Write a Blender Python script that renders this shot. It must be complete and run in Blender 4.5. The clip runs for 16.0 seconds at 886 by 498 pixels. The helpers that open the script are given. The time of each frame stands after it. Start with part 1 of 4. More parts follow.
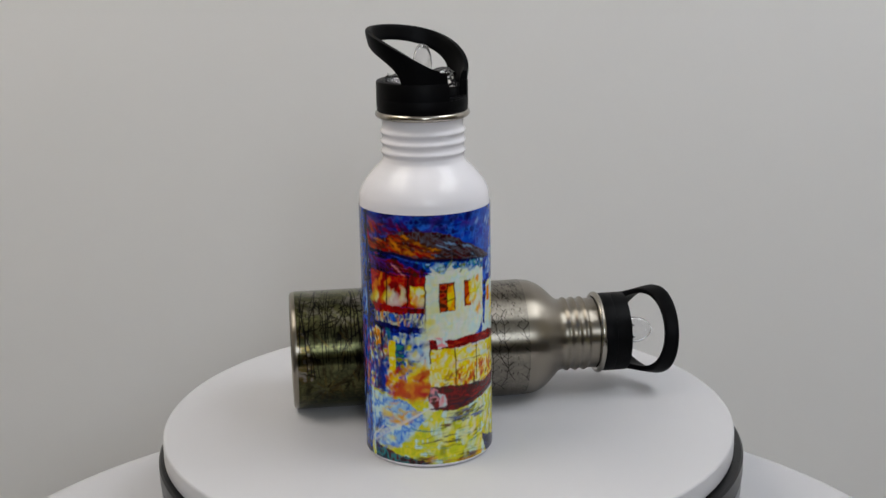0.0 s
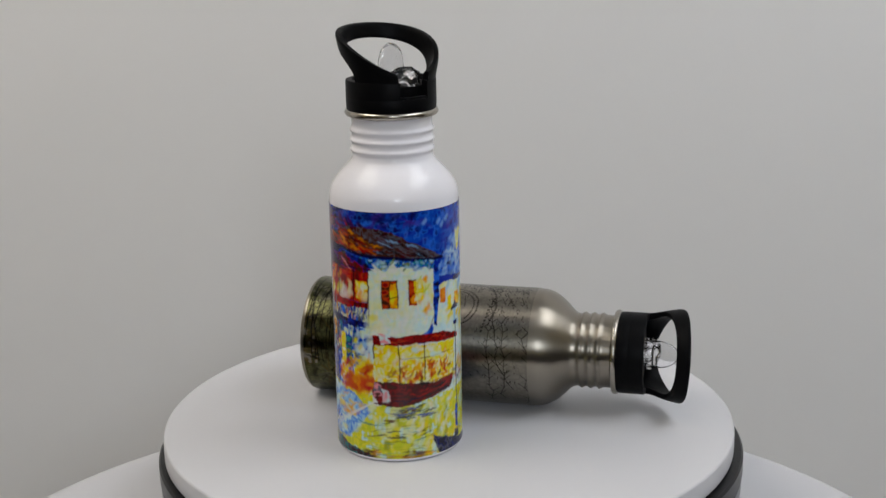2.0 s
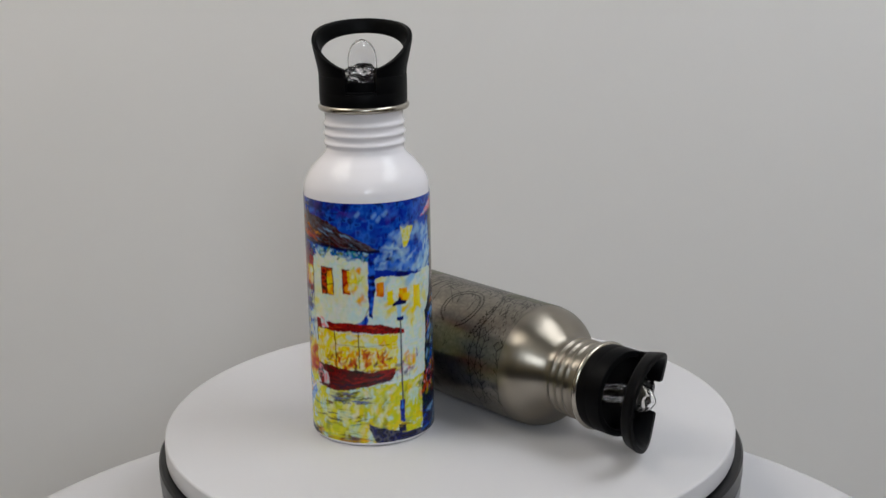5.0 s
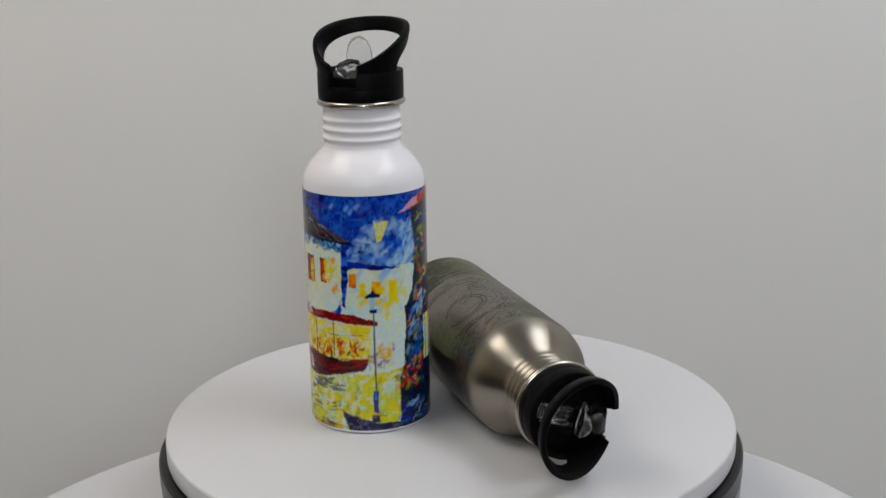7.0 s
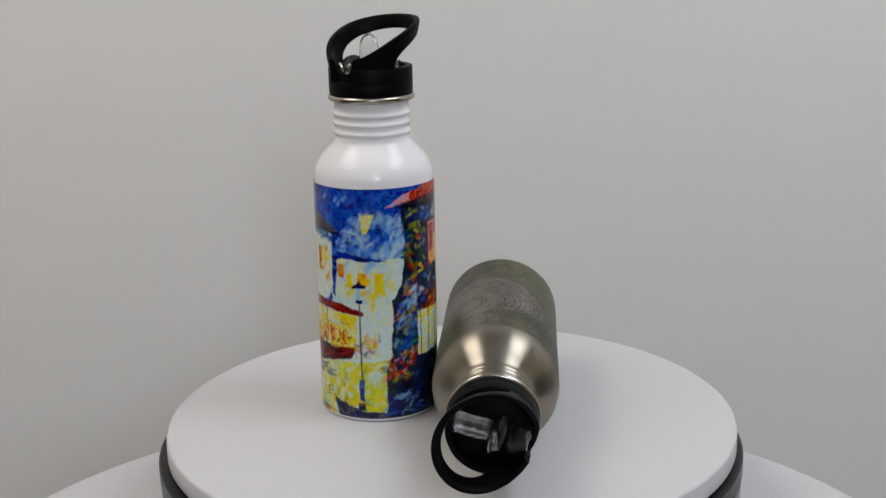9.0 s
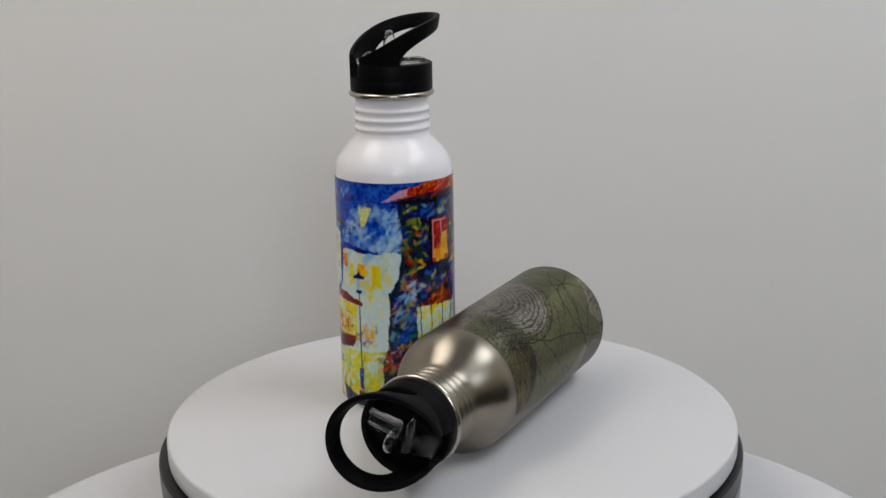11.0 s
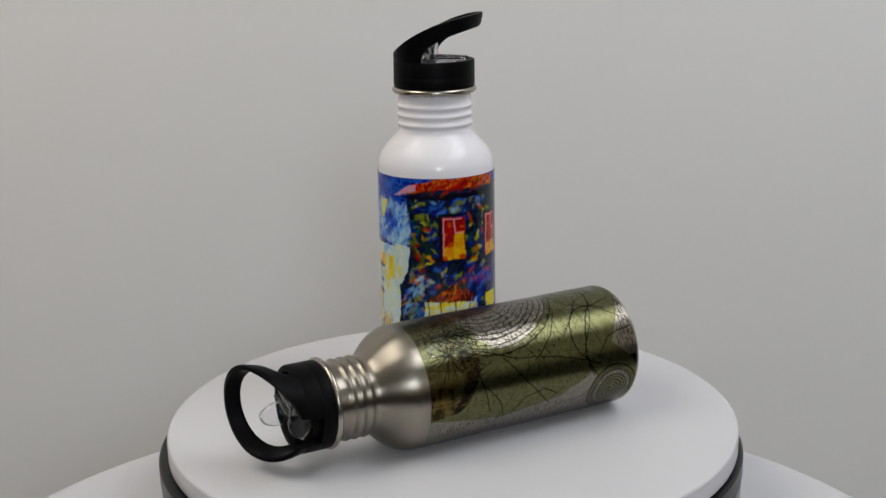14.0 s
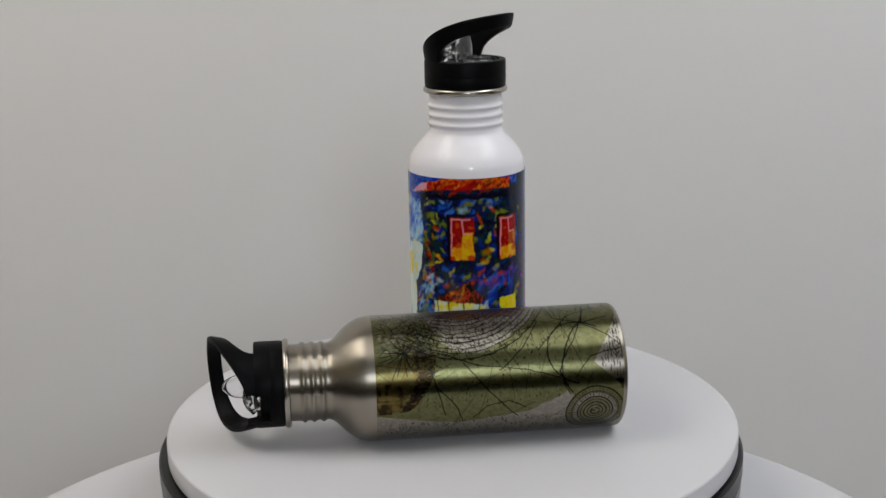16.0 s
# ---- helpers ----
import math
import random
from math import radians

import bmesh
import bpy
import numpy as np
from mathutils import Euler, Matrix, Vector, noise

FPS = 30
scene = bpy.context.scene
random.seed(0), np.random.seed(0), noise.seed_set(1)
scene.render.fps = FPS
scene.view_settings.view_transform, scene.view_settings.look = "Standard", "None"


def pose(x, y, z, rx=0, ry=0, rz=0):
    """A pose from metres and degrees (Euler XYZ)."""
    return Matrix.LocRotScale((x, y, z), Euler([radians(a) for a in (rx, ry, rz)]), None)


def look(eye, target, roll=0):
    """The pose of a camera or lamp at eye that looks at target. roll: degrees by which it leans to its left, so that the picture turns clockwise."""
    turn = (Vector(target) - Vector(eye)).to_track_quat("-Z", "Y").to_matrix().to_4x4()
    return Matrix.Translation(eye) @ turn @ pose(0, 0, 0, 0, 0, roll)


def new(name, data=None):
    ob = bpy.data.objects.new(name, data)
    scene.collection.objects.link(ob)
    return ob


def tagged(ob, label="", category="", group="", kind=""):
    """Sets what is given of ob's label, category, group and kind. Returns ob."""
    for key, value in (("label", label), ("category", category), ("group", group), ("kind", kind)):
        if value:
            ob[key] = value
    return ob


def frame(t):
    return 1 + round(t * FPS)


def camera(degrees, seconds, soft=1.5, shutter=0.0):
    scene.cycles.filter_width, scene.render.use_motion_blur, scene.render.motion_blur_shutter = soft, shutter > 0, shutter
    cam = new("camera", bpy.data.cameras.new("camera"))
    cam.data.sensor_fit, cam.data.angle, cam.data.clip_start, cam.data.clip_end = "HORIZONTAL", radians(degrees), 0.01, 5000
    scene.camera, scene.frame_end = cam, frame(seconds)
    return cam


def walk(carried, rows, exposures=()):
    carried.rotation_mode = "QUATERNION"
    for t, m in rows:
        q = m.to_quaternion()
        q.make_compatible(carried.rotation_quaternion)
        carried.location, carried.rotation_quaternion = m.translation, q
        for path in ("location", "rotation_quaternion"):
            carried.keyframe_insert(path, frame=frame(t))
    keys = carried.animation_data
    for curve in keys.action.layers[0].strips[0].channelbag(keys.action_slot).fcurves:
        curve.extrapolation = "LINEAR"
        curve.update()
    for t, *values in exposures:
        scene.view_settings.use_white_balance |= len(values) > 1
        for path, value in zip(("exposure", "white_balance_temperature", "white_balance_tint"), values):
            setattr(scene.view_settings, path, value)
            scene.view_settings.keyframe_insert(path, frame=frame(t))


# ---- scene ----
cam = camera(37.07, 16.0, soft=1.5)
EYE = (0.0, -0.76776, 0.30562)
PAN, PITCH, ROLL = -0.00334, 0.25595, -1.034
AIM = (EYE[0] + math.sin(PAN) * math.cos(PITCH), EYE[1] + math.cos(PAN) * math.cos(PITCH), EYE[2] - math.sin(PITCH))
walk(cam, [(0.0, look(EYE, AIM, ROLL)), (16.0, look(EYE, AIM, ROLL))])

# the turntable turns at a steady rate, clockwise seen from above
TURN_MID, TURN_RATE = -194.873, -11.2906


def turn_at(t):
    return TURN_MID + TURN_RATE * (t - 8.0)


# ---- world and light ----
scene.view_settings.exposure = 0.0
world = bpy.data.worlds.new("sky")
scene.world = world
world.use_nodes = True
wn = world.node_tree
sky = wn.nodes.new("ShaderNodeTexSky")
sky.sky_type = "NISHITA"
sky.sun_disc = False
sky.sun_elevation, sky.sun_rotation = radians(38), radians(150)
wn.nodes["Background"].inputs["Strength"].default_value = 0.08
wn.links.new(sky.outputs["Color"], wn.nodes["Background"].inputs["Color"])


def area_lamp(name, at, target, width, height, watts, colour):
    data = bpy.data.lights.new(name, "AREA")
    data.shape, data.size, data.size_y, data.energy, data.color = "RECTANGLE", width, height, watts, colour
    ob = new(name, data)
    ob.matrix_world = look(at, target)
    return ob


# two ceiling lights, the western one warmer and weaker, and daylight in the window
area_lamp("ceiling_lamp_west", (-0.9, -0.25, 1.375), (-0.9, -0.251, 0.0), 0.7, 1.0, 9.7, (1.0, 0.915, 0.78))
area_lamp("ceiling_lamp_east", (0.9, -0.25, 1.375), (0.9, -0.251, 0.0), 0.7, 1.0, 11.3, (0.895, 0.935, 0.98))
area_lamp("daylight_south", (0.32, -2.56, 0.97), (0.3, 0.0, 0.3), 0.5, 0.6, 17.2, (0.82, 0.895, 0.97))


# ---- materials ----
def material(name, colour, rough=0.5, metal=0.0, bump=0.0, scale=200.0, vary=0.0, vary_scale=6.0, coat=0.0, rough_vary=0.0, stretch=(1, 1, 1)):
    m = bpy.data.materials.new(name)
    m.use_nodes = True
    nt = m.node_tree
    b = nt.nodes["Principled BSDF"]
    b.inputs["Base Color"].default_value = (*colour, 1)
    b.inputs["Roughness"].default_value = rough
    b.inputs["Metallic"].default_value = metal
    b.inputs["Coat Weight"].default_value = coat
    b.inputs["Coat Roughness"].default_value = 0.06
    tc = nt.nodes.new("ShaderNodeTexCoord")
    mp = nt.nodes.new("ShaderNodeMapping")
    mp.inputs["Scale"].default_value = stretch
    nt.links.new(tc.outputs["Object"], mp.inputs["Vector"])
    if vary:
        n = nt.nodes.new("ShaderNodeTexNoise")
        n.inputs["Scale"].default_value, n.inputs["Detail"].default_value = vary_scale, 6
        nt.links.new(tc.outputs["Object"], n.inputs["Vector"])
        mix = nt.nodes.new("ShaderNodeMixRGB")
        mix.inputs["Color1"].default_value = (*[c * (1 - vary) for c in colour], 1)
        mix.inputs["Color2"].default_value = (*[min(1, c * (1 + vary)) for c in colour], 1)
        nt.links.new(n.outputs["Fac"], mix.inputs["Fac"])
        nt.links.new(mix.outputs["Color"], b.inputs["Base Color"])
    if bump or rough_vary:
        n = nt.nodes.new("ShaderNodeTexNoise")
        n.inputs["Scale"].default_value, n.inputs["Detail"].default_value = scale, 4
        nt.links.new(mp.outputs["Vector"], n.inputs["Vector"])
        if bump:
            bp = nt.nodes.new("ShaderNodeBump")
            bp.inputs["Strength"].default_value, bp.inputs["Distance"].default_value = bump, 0.0005
            nt.links.new(n.outputs["Fac"], bp.inputs["Height"])
            nt.links.new(bp.outputs["Normal"], b.inputs["Normal"])
        if rough_vary:
            rr = nt.nodes.new("ShaderNodeMapRange")
            rr.inputs["To Min"].default_value, rr.inputs["To Max"].default_value = rough - rough_vary, rough + rough_vary
            nt.links.new(n.outputs["Fac"], rr.inputs["Value"])
            nt.links.new(rr.outputs["Result"], b.inputs["Roughness"])
    return m


def printed(name, rough, metal, coat=0.0):
    """A printed film: its inks are the mesh's own colours."""
    m = material(name, (0.5, 0.5, 0.5), rough, metal, bump=0.006, scale=300, coat=coat)
    nt = m.node_tree
    a = nt.nodes.new("ShaderNodeAttribute")
    a.attribute_name = "ink"
    nt.links.new(a.outputs["Color"], nt.nodes["Principled BSDF"].inputs["Base Color"])
    return m


def clear(name, colour, rough, ior=1.45):
    m = material(name, colour, rough)
    b = m.node_tree.nodes["Principled BSDF"]
    b.inputs["Transmission Weight"].default_value, b.inputs["IOR"].default_value = 1.0, ior
    return m


ENAMEL = material("white_enamel", (0.775, 0.75, 0.785), 0.11, vary=0.015, vary_scale=25, bump=0.03, rough_vary=0.04, scale=90)
ENAMEL.node_tree.nodes["Principled BSDF"].inputs["Specular IOR Level"].default_value = 0.26
STEEL = material("brushed_steel", (0.285, 0.256, 0.215), 0.33, 1.0, bump=0.035, scale=40, vary=0.04, vary_scale=40, rough_vary=0.05, stretch=(1, 1, 40))
BRIGHT_STEEL = material("polished_steel", (0.37, 0.34, 0.295), 0.24, 1.0, rough_vary=0.03, scale=150)
BLACK = material("black_plastic", (0.002, 0.002, 0.0025), 0.46, bump=0.12, scale=1400, vary=0.2, vary_scale=80, rough_vary=0.06)
BLACK.node_tree.nodes["Principled BSDF"].inputs["Specular IOR Level"].default_value = 0.06
CLEAR = clear("clear_plastic", (0.97, 0.97, 0.98), 0.04, 1.36)
PLATE = material("white_laminate", (0.538, 0.532, 0.552), 0.45, vary=0.02, vary_scale=12, bump=0.05, scale=800, rough_vary=0.05)
RUBBER = material("black_gloss_plastic", (0.003, 0.003, 0.004), 0.3, vary=0.3, vary_scale=30, rough_vary=0.06, scale=80)
RUBBER.node_tree.nodes["Principled BSDF"].inputs["Specular IOR Level"].default_value = 0.2
GREY_BASE = material("grey_satin_plastic", (0.06, 0.06, 0.07), 0.3, vary=0.1, vary_scale=20, rough_vary=0.05)
TABLE = material("white_table_laminate", (0.515, 0.51, 0.532), 0.42, vary=0.02, vary_scale=9, bump=0.05, scale=700)
WALL = material("matt_white_wall_paint", (0.803, 0.788, 0.783), 0.85, bump=0.15, scale=180, vary=0.03, vary_scale=2.5)
OCHRE = material("ochre_wall_paint", (0.40, 0.34, 0.22), 0.8, vary=0.05, vary_scale=3)
# for an added band that only serves the gold streak mirrored in the steel
YELLOW = material("yellow_reflection_band", (0.74, 0.52, 0.07), 0.6, vary=0.12, vary_scale=5)
CEILING = material("ceiling_paint", (0.8, 0.8, 0.79), 0.9, vary=0.02)
FLOOR = material("dark_wood_floor", (0.06, 0.045, 0.03), 0.5, vary=0.12, vary_scale=5)
FRAME = material("white_window_paint", (0.75, 0.75, 0.75), 0.4, vary=0.02)
GLASS = clear("window_glass", (1, 1, 1), 0.0)
GLOW = material("frosted_panel", (0.8, 0.8, 0.8), 0.5)
GLOW.node_tree.nodes["Principled BSDF"].inputs["Emission Color"].default_value = (0.95, 0.97, 1.0, 1)
GLOW.node_tree.nodes["Principled BSDF"].inputs["Emission Strength"].default_value = 1.5
STREET_PRINT = printed("print_gloss", 0.2, 0.0, coat=0.08)
STREET_PRINT.node_tree.nodes["Principled BSDF"].inputs["Specular IOR Level"].default_value = 0.3
MAP_PRINT = printed("print_on_steel", 0.29, 1.0)


# brushed round the bottle: reflections smear along its length
for brushed in (STEEL, MAP_PRINT):
    nodes, shader = brushed.node_tree.nodes, brushed.node_tree.nodes["Principled BSDF"]
    tangent = nodes.new("ShaderNodeTangent")
    tangent.direction_type, tangent.axis = "RADIAL", "Z"
    brushed.node_tree.links.new(tangent.outputs["Tangent"], shader.inputs["Tangent"])
    shader.inputs["Anisotropic"].default_value, shader.inputs["Anisotropic Rotation"].default_value = 0.85, 0.25


# ---- mesh helpers ----
def part(name, bm, mat, parent=None, label="", smooth=True, raw=False):
    me = bpy.data.meshes.new(name)
    if not raw:
        bmesh.ops.recalc_face_normals(bm, faces=bm.faces)
    bm.to_mesh(me)
    bm.free()
    me.materials.append(mat)
    if smooth:
        me.polygons.foreach_set("use_smooth", [True] * len(me.polygons))
        me.set_sharp_from_angle(angle=radians(40))
    ob = new(name, me)
    ob.parent = parent
    return tagged(ob, label)


def lathe(profile, steps=128, close=False):
    """Turns (radius, height) pairs about z; a radius of 0 closes the end."""
    bm = bmesh.new()
    rings = []
    for r, z in profile:
        if r < 1e-6:
            rings.append([bm.verts.new((0, 0, z))])
        else:
            rings.append([bm.verts.new((r * math.cos(2 * math.pi * i / steps), r * math.sin(2 * math.pi * i / steps), z)) for i in range(steps)])
    pairs = list(zip(rings, rings[1:]))
    if close:
        pairs.append((rings[-1], rings[0]))
    for a, b in pairs:
        for i in range(steps):
            j = (i + 1) % steps
            if len(a) == 1 and len(b) == 1:
                continue
            if len(a) == 1:
                bm.faces.new((a[0], b[j], b[i]))
            elif len(b) == 1:
                bm.faces.new((a[i], a[j], b[0]))
            else:
                bm.faces.new((a[i], a[j], b[j], b[i]))
    return bm


def box(x0, x1, y0, y1, z0, z1, bevel=0.0, bm=None):
    bm = bm or bmesh.new()
    made = bmesh.ops.create_cube(bm, size=1)["verts"]
    for v in made:
        v.co = Vector(((x0 + x1) / 2 + v.co.x * (x1 - x0), (y0 + y1) / 2 + v.co.y * (y1 - y0), (z0 + z1) / 2 + v.co.z * (z1 - z0)))
    if bevel:
        edges = {e for v in made for e in v.link_edges}
        bmesh.ops.bevel(bm, geom=list(edges), offset=bevel, segments=3, affect="EDGES")
    return bm


def arc(cx, cz, r, a0, a1, n):
    return [(cx + r * math.cos(radians(a0 + (a1 - a0) * i / n)), cz + r * math.sin(radians(a0 + (a1 - a0) * i / n))) for i in range(n + 1)]


# ---- the room ----
X0, X1, Y0, Y1, FLOOR_Z, CEIL_Z = -1.7, 1.7, -2.6, 0.66, -0.81, 1.42


def setting(name, bm, mat, label, category, smooth=False):
    ob = part(name, bm, mat, None, label, smooth)
    return tagged(ob, category=category, kind="structure")


def wall_with_window(name, along, fixed, lo, hi, w0, w1, z0, z1, thick, mat, label):
    """A wall of real thickness with one opening; along 'x' or 'y'."""
    bm = bmesh.new()
    a, b = sorted((fixed, fixed + thick))
    for u0, u1, s0, s1 in ((lo, w0, FLOOR_Z, CEIL_Z), (w1, hi, FLOOR_Z, CEIL_Z), (w0, w1, FLOOR_Z, z0), (w0, w1, z1, CEIL_Z)):
        if along == "x":
            box(u0, u1, a, b, s0, s1, bm=bm)
        else:
            box(a, b, u0, u1, s0, s1, bm=bm)
    return setting(name, bm, mat, label, "wall")


def window(name, along, fixed, w0, w1, z0, z1):
    bm = box(*((w0, w1, fixed - 0.03, fixed + 0.03, z0 - 0.01, z0 + 0.03) if along == "x" else (fixed - 0.03, fixed + 0.03, w0, w1, z0 - 0.01, z0 + 0.03)))
    root = setting(name, bm, FRAME, "white painted window letting in daylight", "window")
    frame_bm = bmesh.new()
    mid = (w0 + w1) / 2
    for u0, u1, s0, s1 in ((w0, w0 + 0.05, z0 + 0.03, z1), (w1 - 0.05, w1, z0 + 0.03, z1), (mid - 0.02, mid + 0.02, z0 + 0.03, z1 - 0.05), (w0 + 0.05, w1 - 0.05, z1 - 0.05, z1)):
        if along == "x":
            box(u0, u1, fixed - 0.025, fixed + 0.025, s0, s1, bm=frame_bm)
        else:
            box(fixed - 0.025, fixed + 0.025, u0, u1, s0, s1, bm=frame_bm)
    part("window_frame", frame_bm, FRAME, root, smooth=False)
    for u0, u1 in ((w0 + 0.05, mid - 0.02), (mid + 0.02, w1 - 0.05)):
        bm = box(*((u0, u1, fixed - 0.003, fixed + 0.003, z0 + 0.03, z1 - 0.05) if along == "x" else (fixed - 0.003, fixed + 0.003, u0, u1, z0 + 0.03, z1 - 0.05)))
        part("pane", bm, GLASS, root, "clear window glass", smooth=False).visible_shadow = False


def back_wall():
    """The plain wall behind the table, coved softly into the side walls."""
    r = 0.6
    pts = [(X0, 0.0)] + [(X0 + r + x, Y1 - r + y) for x, y in arc(0, 0, r, 180, 90, 24)] + [(X1 - r + x, Y1 - r + y) for x, y in arc(0, 0, r, 90, 0, 24)] + [(X1, 0.0)]
    bm = bmesh.new()
    out = [(x * 1.06, y + (0.1 if y > 0.01 else 0)) for x, y in pts]
    cols = [[bm.verts.new((x, y, z)) for z in (FLOOR_Z, CEIL_Z)] for x, y in pts]
    back = [[bm.verts.new((x, y, z)) for z in (FLOOR_Z, CEIL_Z)] for x, y in out]
    for a, b in zip(cols, cols[1:]):
        bm.faces.new((a[0], b[0], b[1], a[1]))
    for a, b in zip(back, back[1:]):
        bm.faces.new((a[1], b[1], b[0], a[0]))
    for i in (0, -1):
        bm.faces.new((cols[i][0], cols[i][1], back[i][1], back[i][0]))
    for k in (0, 1):
        for i in range(len(pts) - 1):
            bm.faces.new((cols[i][k], cols[i + 1][k], back[i + 1][k], back[i][k]))
    setting("wall_north", bm, WALL, "plain matt off-white wall curving softly at the corners", "wall", smooth=True)


back_wall()
setting("wall_west", box(X0 - 0.1, X0, Y0, 0.0, FLOOR_Z, CEIL_Z), OCHRE, "plain ochre painted wall", "wall")
setting("wall_east", box(X1, X1 + 0.1, Y0, 0.0, FLOOR_Z, CEIL_Z), OCHRE, "plain ochre painted wall", "wall")
wall_with_window("wall_south", "x", Y0, X0, X1, 0.0, 0.64, 0.6, 1.34, -0.1, OCHRE, "ochre brown painted wall with a window")
window("window_1", "x", Y0 - 0.06, 0.0, 0.64, 0.6, 1.34)
# unseen dark bands, added so the steel reflects a dark strip at table level
DARK_BAND = material("dark_reflection_band", (0.030, 0.022, 0.013), 0.5, vary=0.3, vary_scale=9)
for x0, x1, y0, y1 in ((X0 + 0.03, X1 - 0.03, Y0 + 0.003, Y0 + 0.03), (X0 + 0.003, X0 + 0.03, Y0 + 0.003, 0.0), (X1 - 0.03, X1 - 0.003, Y0 + 0.003, 0.0)):
    setting("reflected_band", box(x0, x1, y0, y1, FLOOR_Z, 0.28, 0.004), DARK_BAND, "unseen dark band added along the lower wall to darken steel reflections", "panelling")
# unseen yellow strip added behind the camera, mirrored as a gold streak
setting("reflected_band", box(X0 + 0.03, X1 - 0.03, Y0 + 0.003, Y0 + 0.022, 0.284, 0.44, 0.003), YELLOW, "unseen yellow band added to put a gold streak in the steel's reflections", "panelling")
setting("floor", box(X0 - 0.1, X1 + 0.1, Y0 - 0.1, Y1 + 0.1, FLOOR_Z - 0.1, FLOOR_Z), FLOOR, "dark wooden floor under the table", "floor")
setting("ceiling", box(X0 - 0.1, X1 + 0.1, Y0 - 0.1, Y1 + 0.1, CEIL_Z, CEIL_Z + 0.1), CEILING, "plain white ceiling", "ceiling")
setting("ground", box(-60, 60, -60, 60, FLOOR_Z - 0.4, FLOOR_Z - 0.2), material("lawn", (0.07, 0.11, 0.03), 0.9, vary=0.3), "green ground outside the windows", "ground")


def ceiling_light(x, y):
    """A long troffer flush under the ceiling: white frame and a frosted panel."""
    root = new("ceiling_light")
    root.matrix_world = pose(x, y, CEIL_Z)
    tagged(root, "long white ceiling light with a frosted glowing panel", "ceiling light", "ceiling lights")
    bm = bmesh.new()
    for x0, x1, y0, y1 in ((-0.38, -0.35, -0.53, 0.53), (0.35, 0.38, -0.53, 0.53), (-0.35, 0.35, -0.53, -0.50), (-0.35, 0.35, 0.50, 0.53)):
        box(x0, x1, y0, y1, -0.05, -0.002, bm=bm)
    part("frame", bm, FRAME, root, smooth=False)
    part("diffuser", box(-0.35, 0.35, -0.50, 0.50, -0.03, -0.004), GLOW, root, "frosted glowing panel", smooth=False)


ceiling_light(-0.9, -0.25)
ceiling_light(0.9, -0.25)


# ---- table ----
TABLE_Z, TABLE_R, TABLE_Y = -0.06, 0.2915, -0.1305


def round_table():
    root = new("round_table")
    root.matrix_world = pose(-0.0097, TABLE_Y, FLOOR_Z)
    h = TABLE_Z - FLOOR_Z
    tagged(root, "round white laminate table carrying the turntable", "table")
    part("tabletop", lathe([(0, h - 0.022)] + [(TABLE_R - 0.004, h - 0.022)] + arc(TABLE_R - 0.004, h - 0.011, 0.011, -80, 80, 10)[0:] + [(TABLE_R - 0.006, h), (0, h)], 160), TABLE, root)
    part("column", lathe([(0, 0.02), (0.035, 0.02), (0.032, 0.04), (0.03, h - 0.03), (0.06, h - 0.022), (0, h - 0.022)], 48), FRAME, root)
    part("foot", lathe([(0, 0), (0.2, 0), (0.2, 0.008), (0.19, 0.014), (0.05, 0.022), (0, 0.022)], 64), FRAME, root)


round_table()

# ---- turntable ----
DISC_R, DISC_T, RING_R = 0.1738, 0.0125, 0.1782
turntable = new("turntable")
turntable.matrix_world = pose(0, 0, TABLE_Z)
tagged(turntable, "motorised display turntable with white disc and black base ring", "turntable")
top = -TABLE_Z
part("base", lathe([(0, 0.0), (0.165, 0.0), (0.170, 0.003), (0.1775, 0.026), (0.1778, 0.034), (0.17, 0.0345), (0, 0.0345)], 160), GREY_BASE, turntable, "grey satin plastic base")
part("ring", lathe([(0.16, 0.0348), (0.1765, 0.0348), (RING_R, 0.0365), (RING_R, 0.0455), (0.1770, 0.0468), (0.16, 0.0468)], 160, close=True), RUBBER, turntable, "glossy black plastic ring")
disc = part("disc", lathe([(0, -DISC_T), (DISC_R - 0.0015, -DISC_T)] + arc(DISC_R - 0.0012, -DISC_T + 0.0012, 0.0012, -90, 0, 4) + arc(DISC_R - 0.0015, -0.0015, 0.0015, 0, 90, 5) + [(0, 0)], 192), PLATE, turntable, "round white laminate disc")
DISC_OFF = Vector((-0.00016, -0.00132, 0))


# ---- bottles ----
BODY_R, LIP_R, LIP_Z, PRINT_TOP = 0.0365, 0.0261, 0.1949, 0.1451


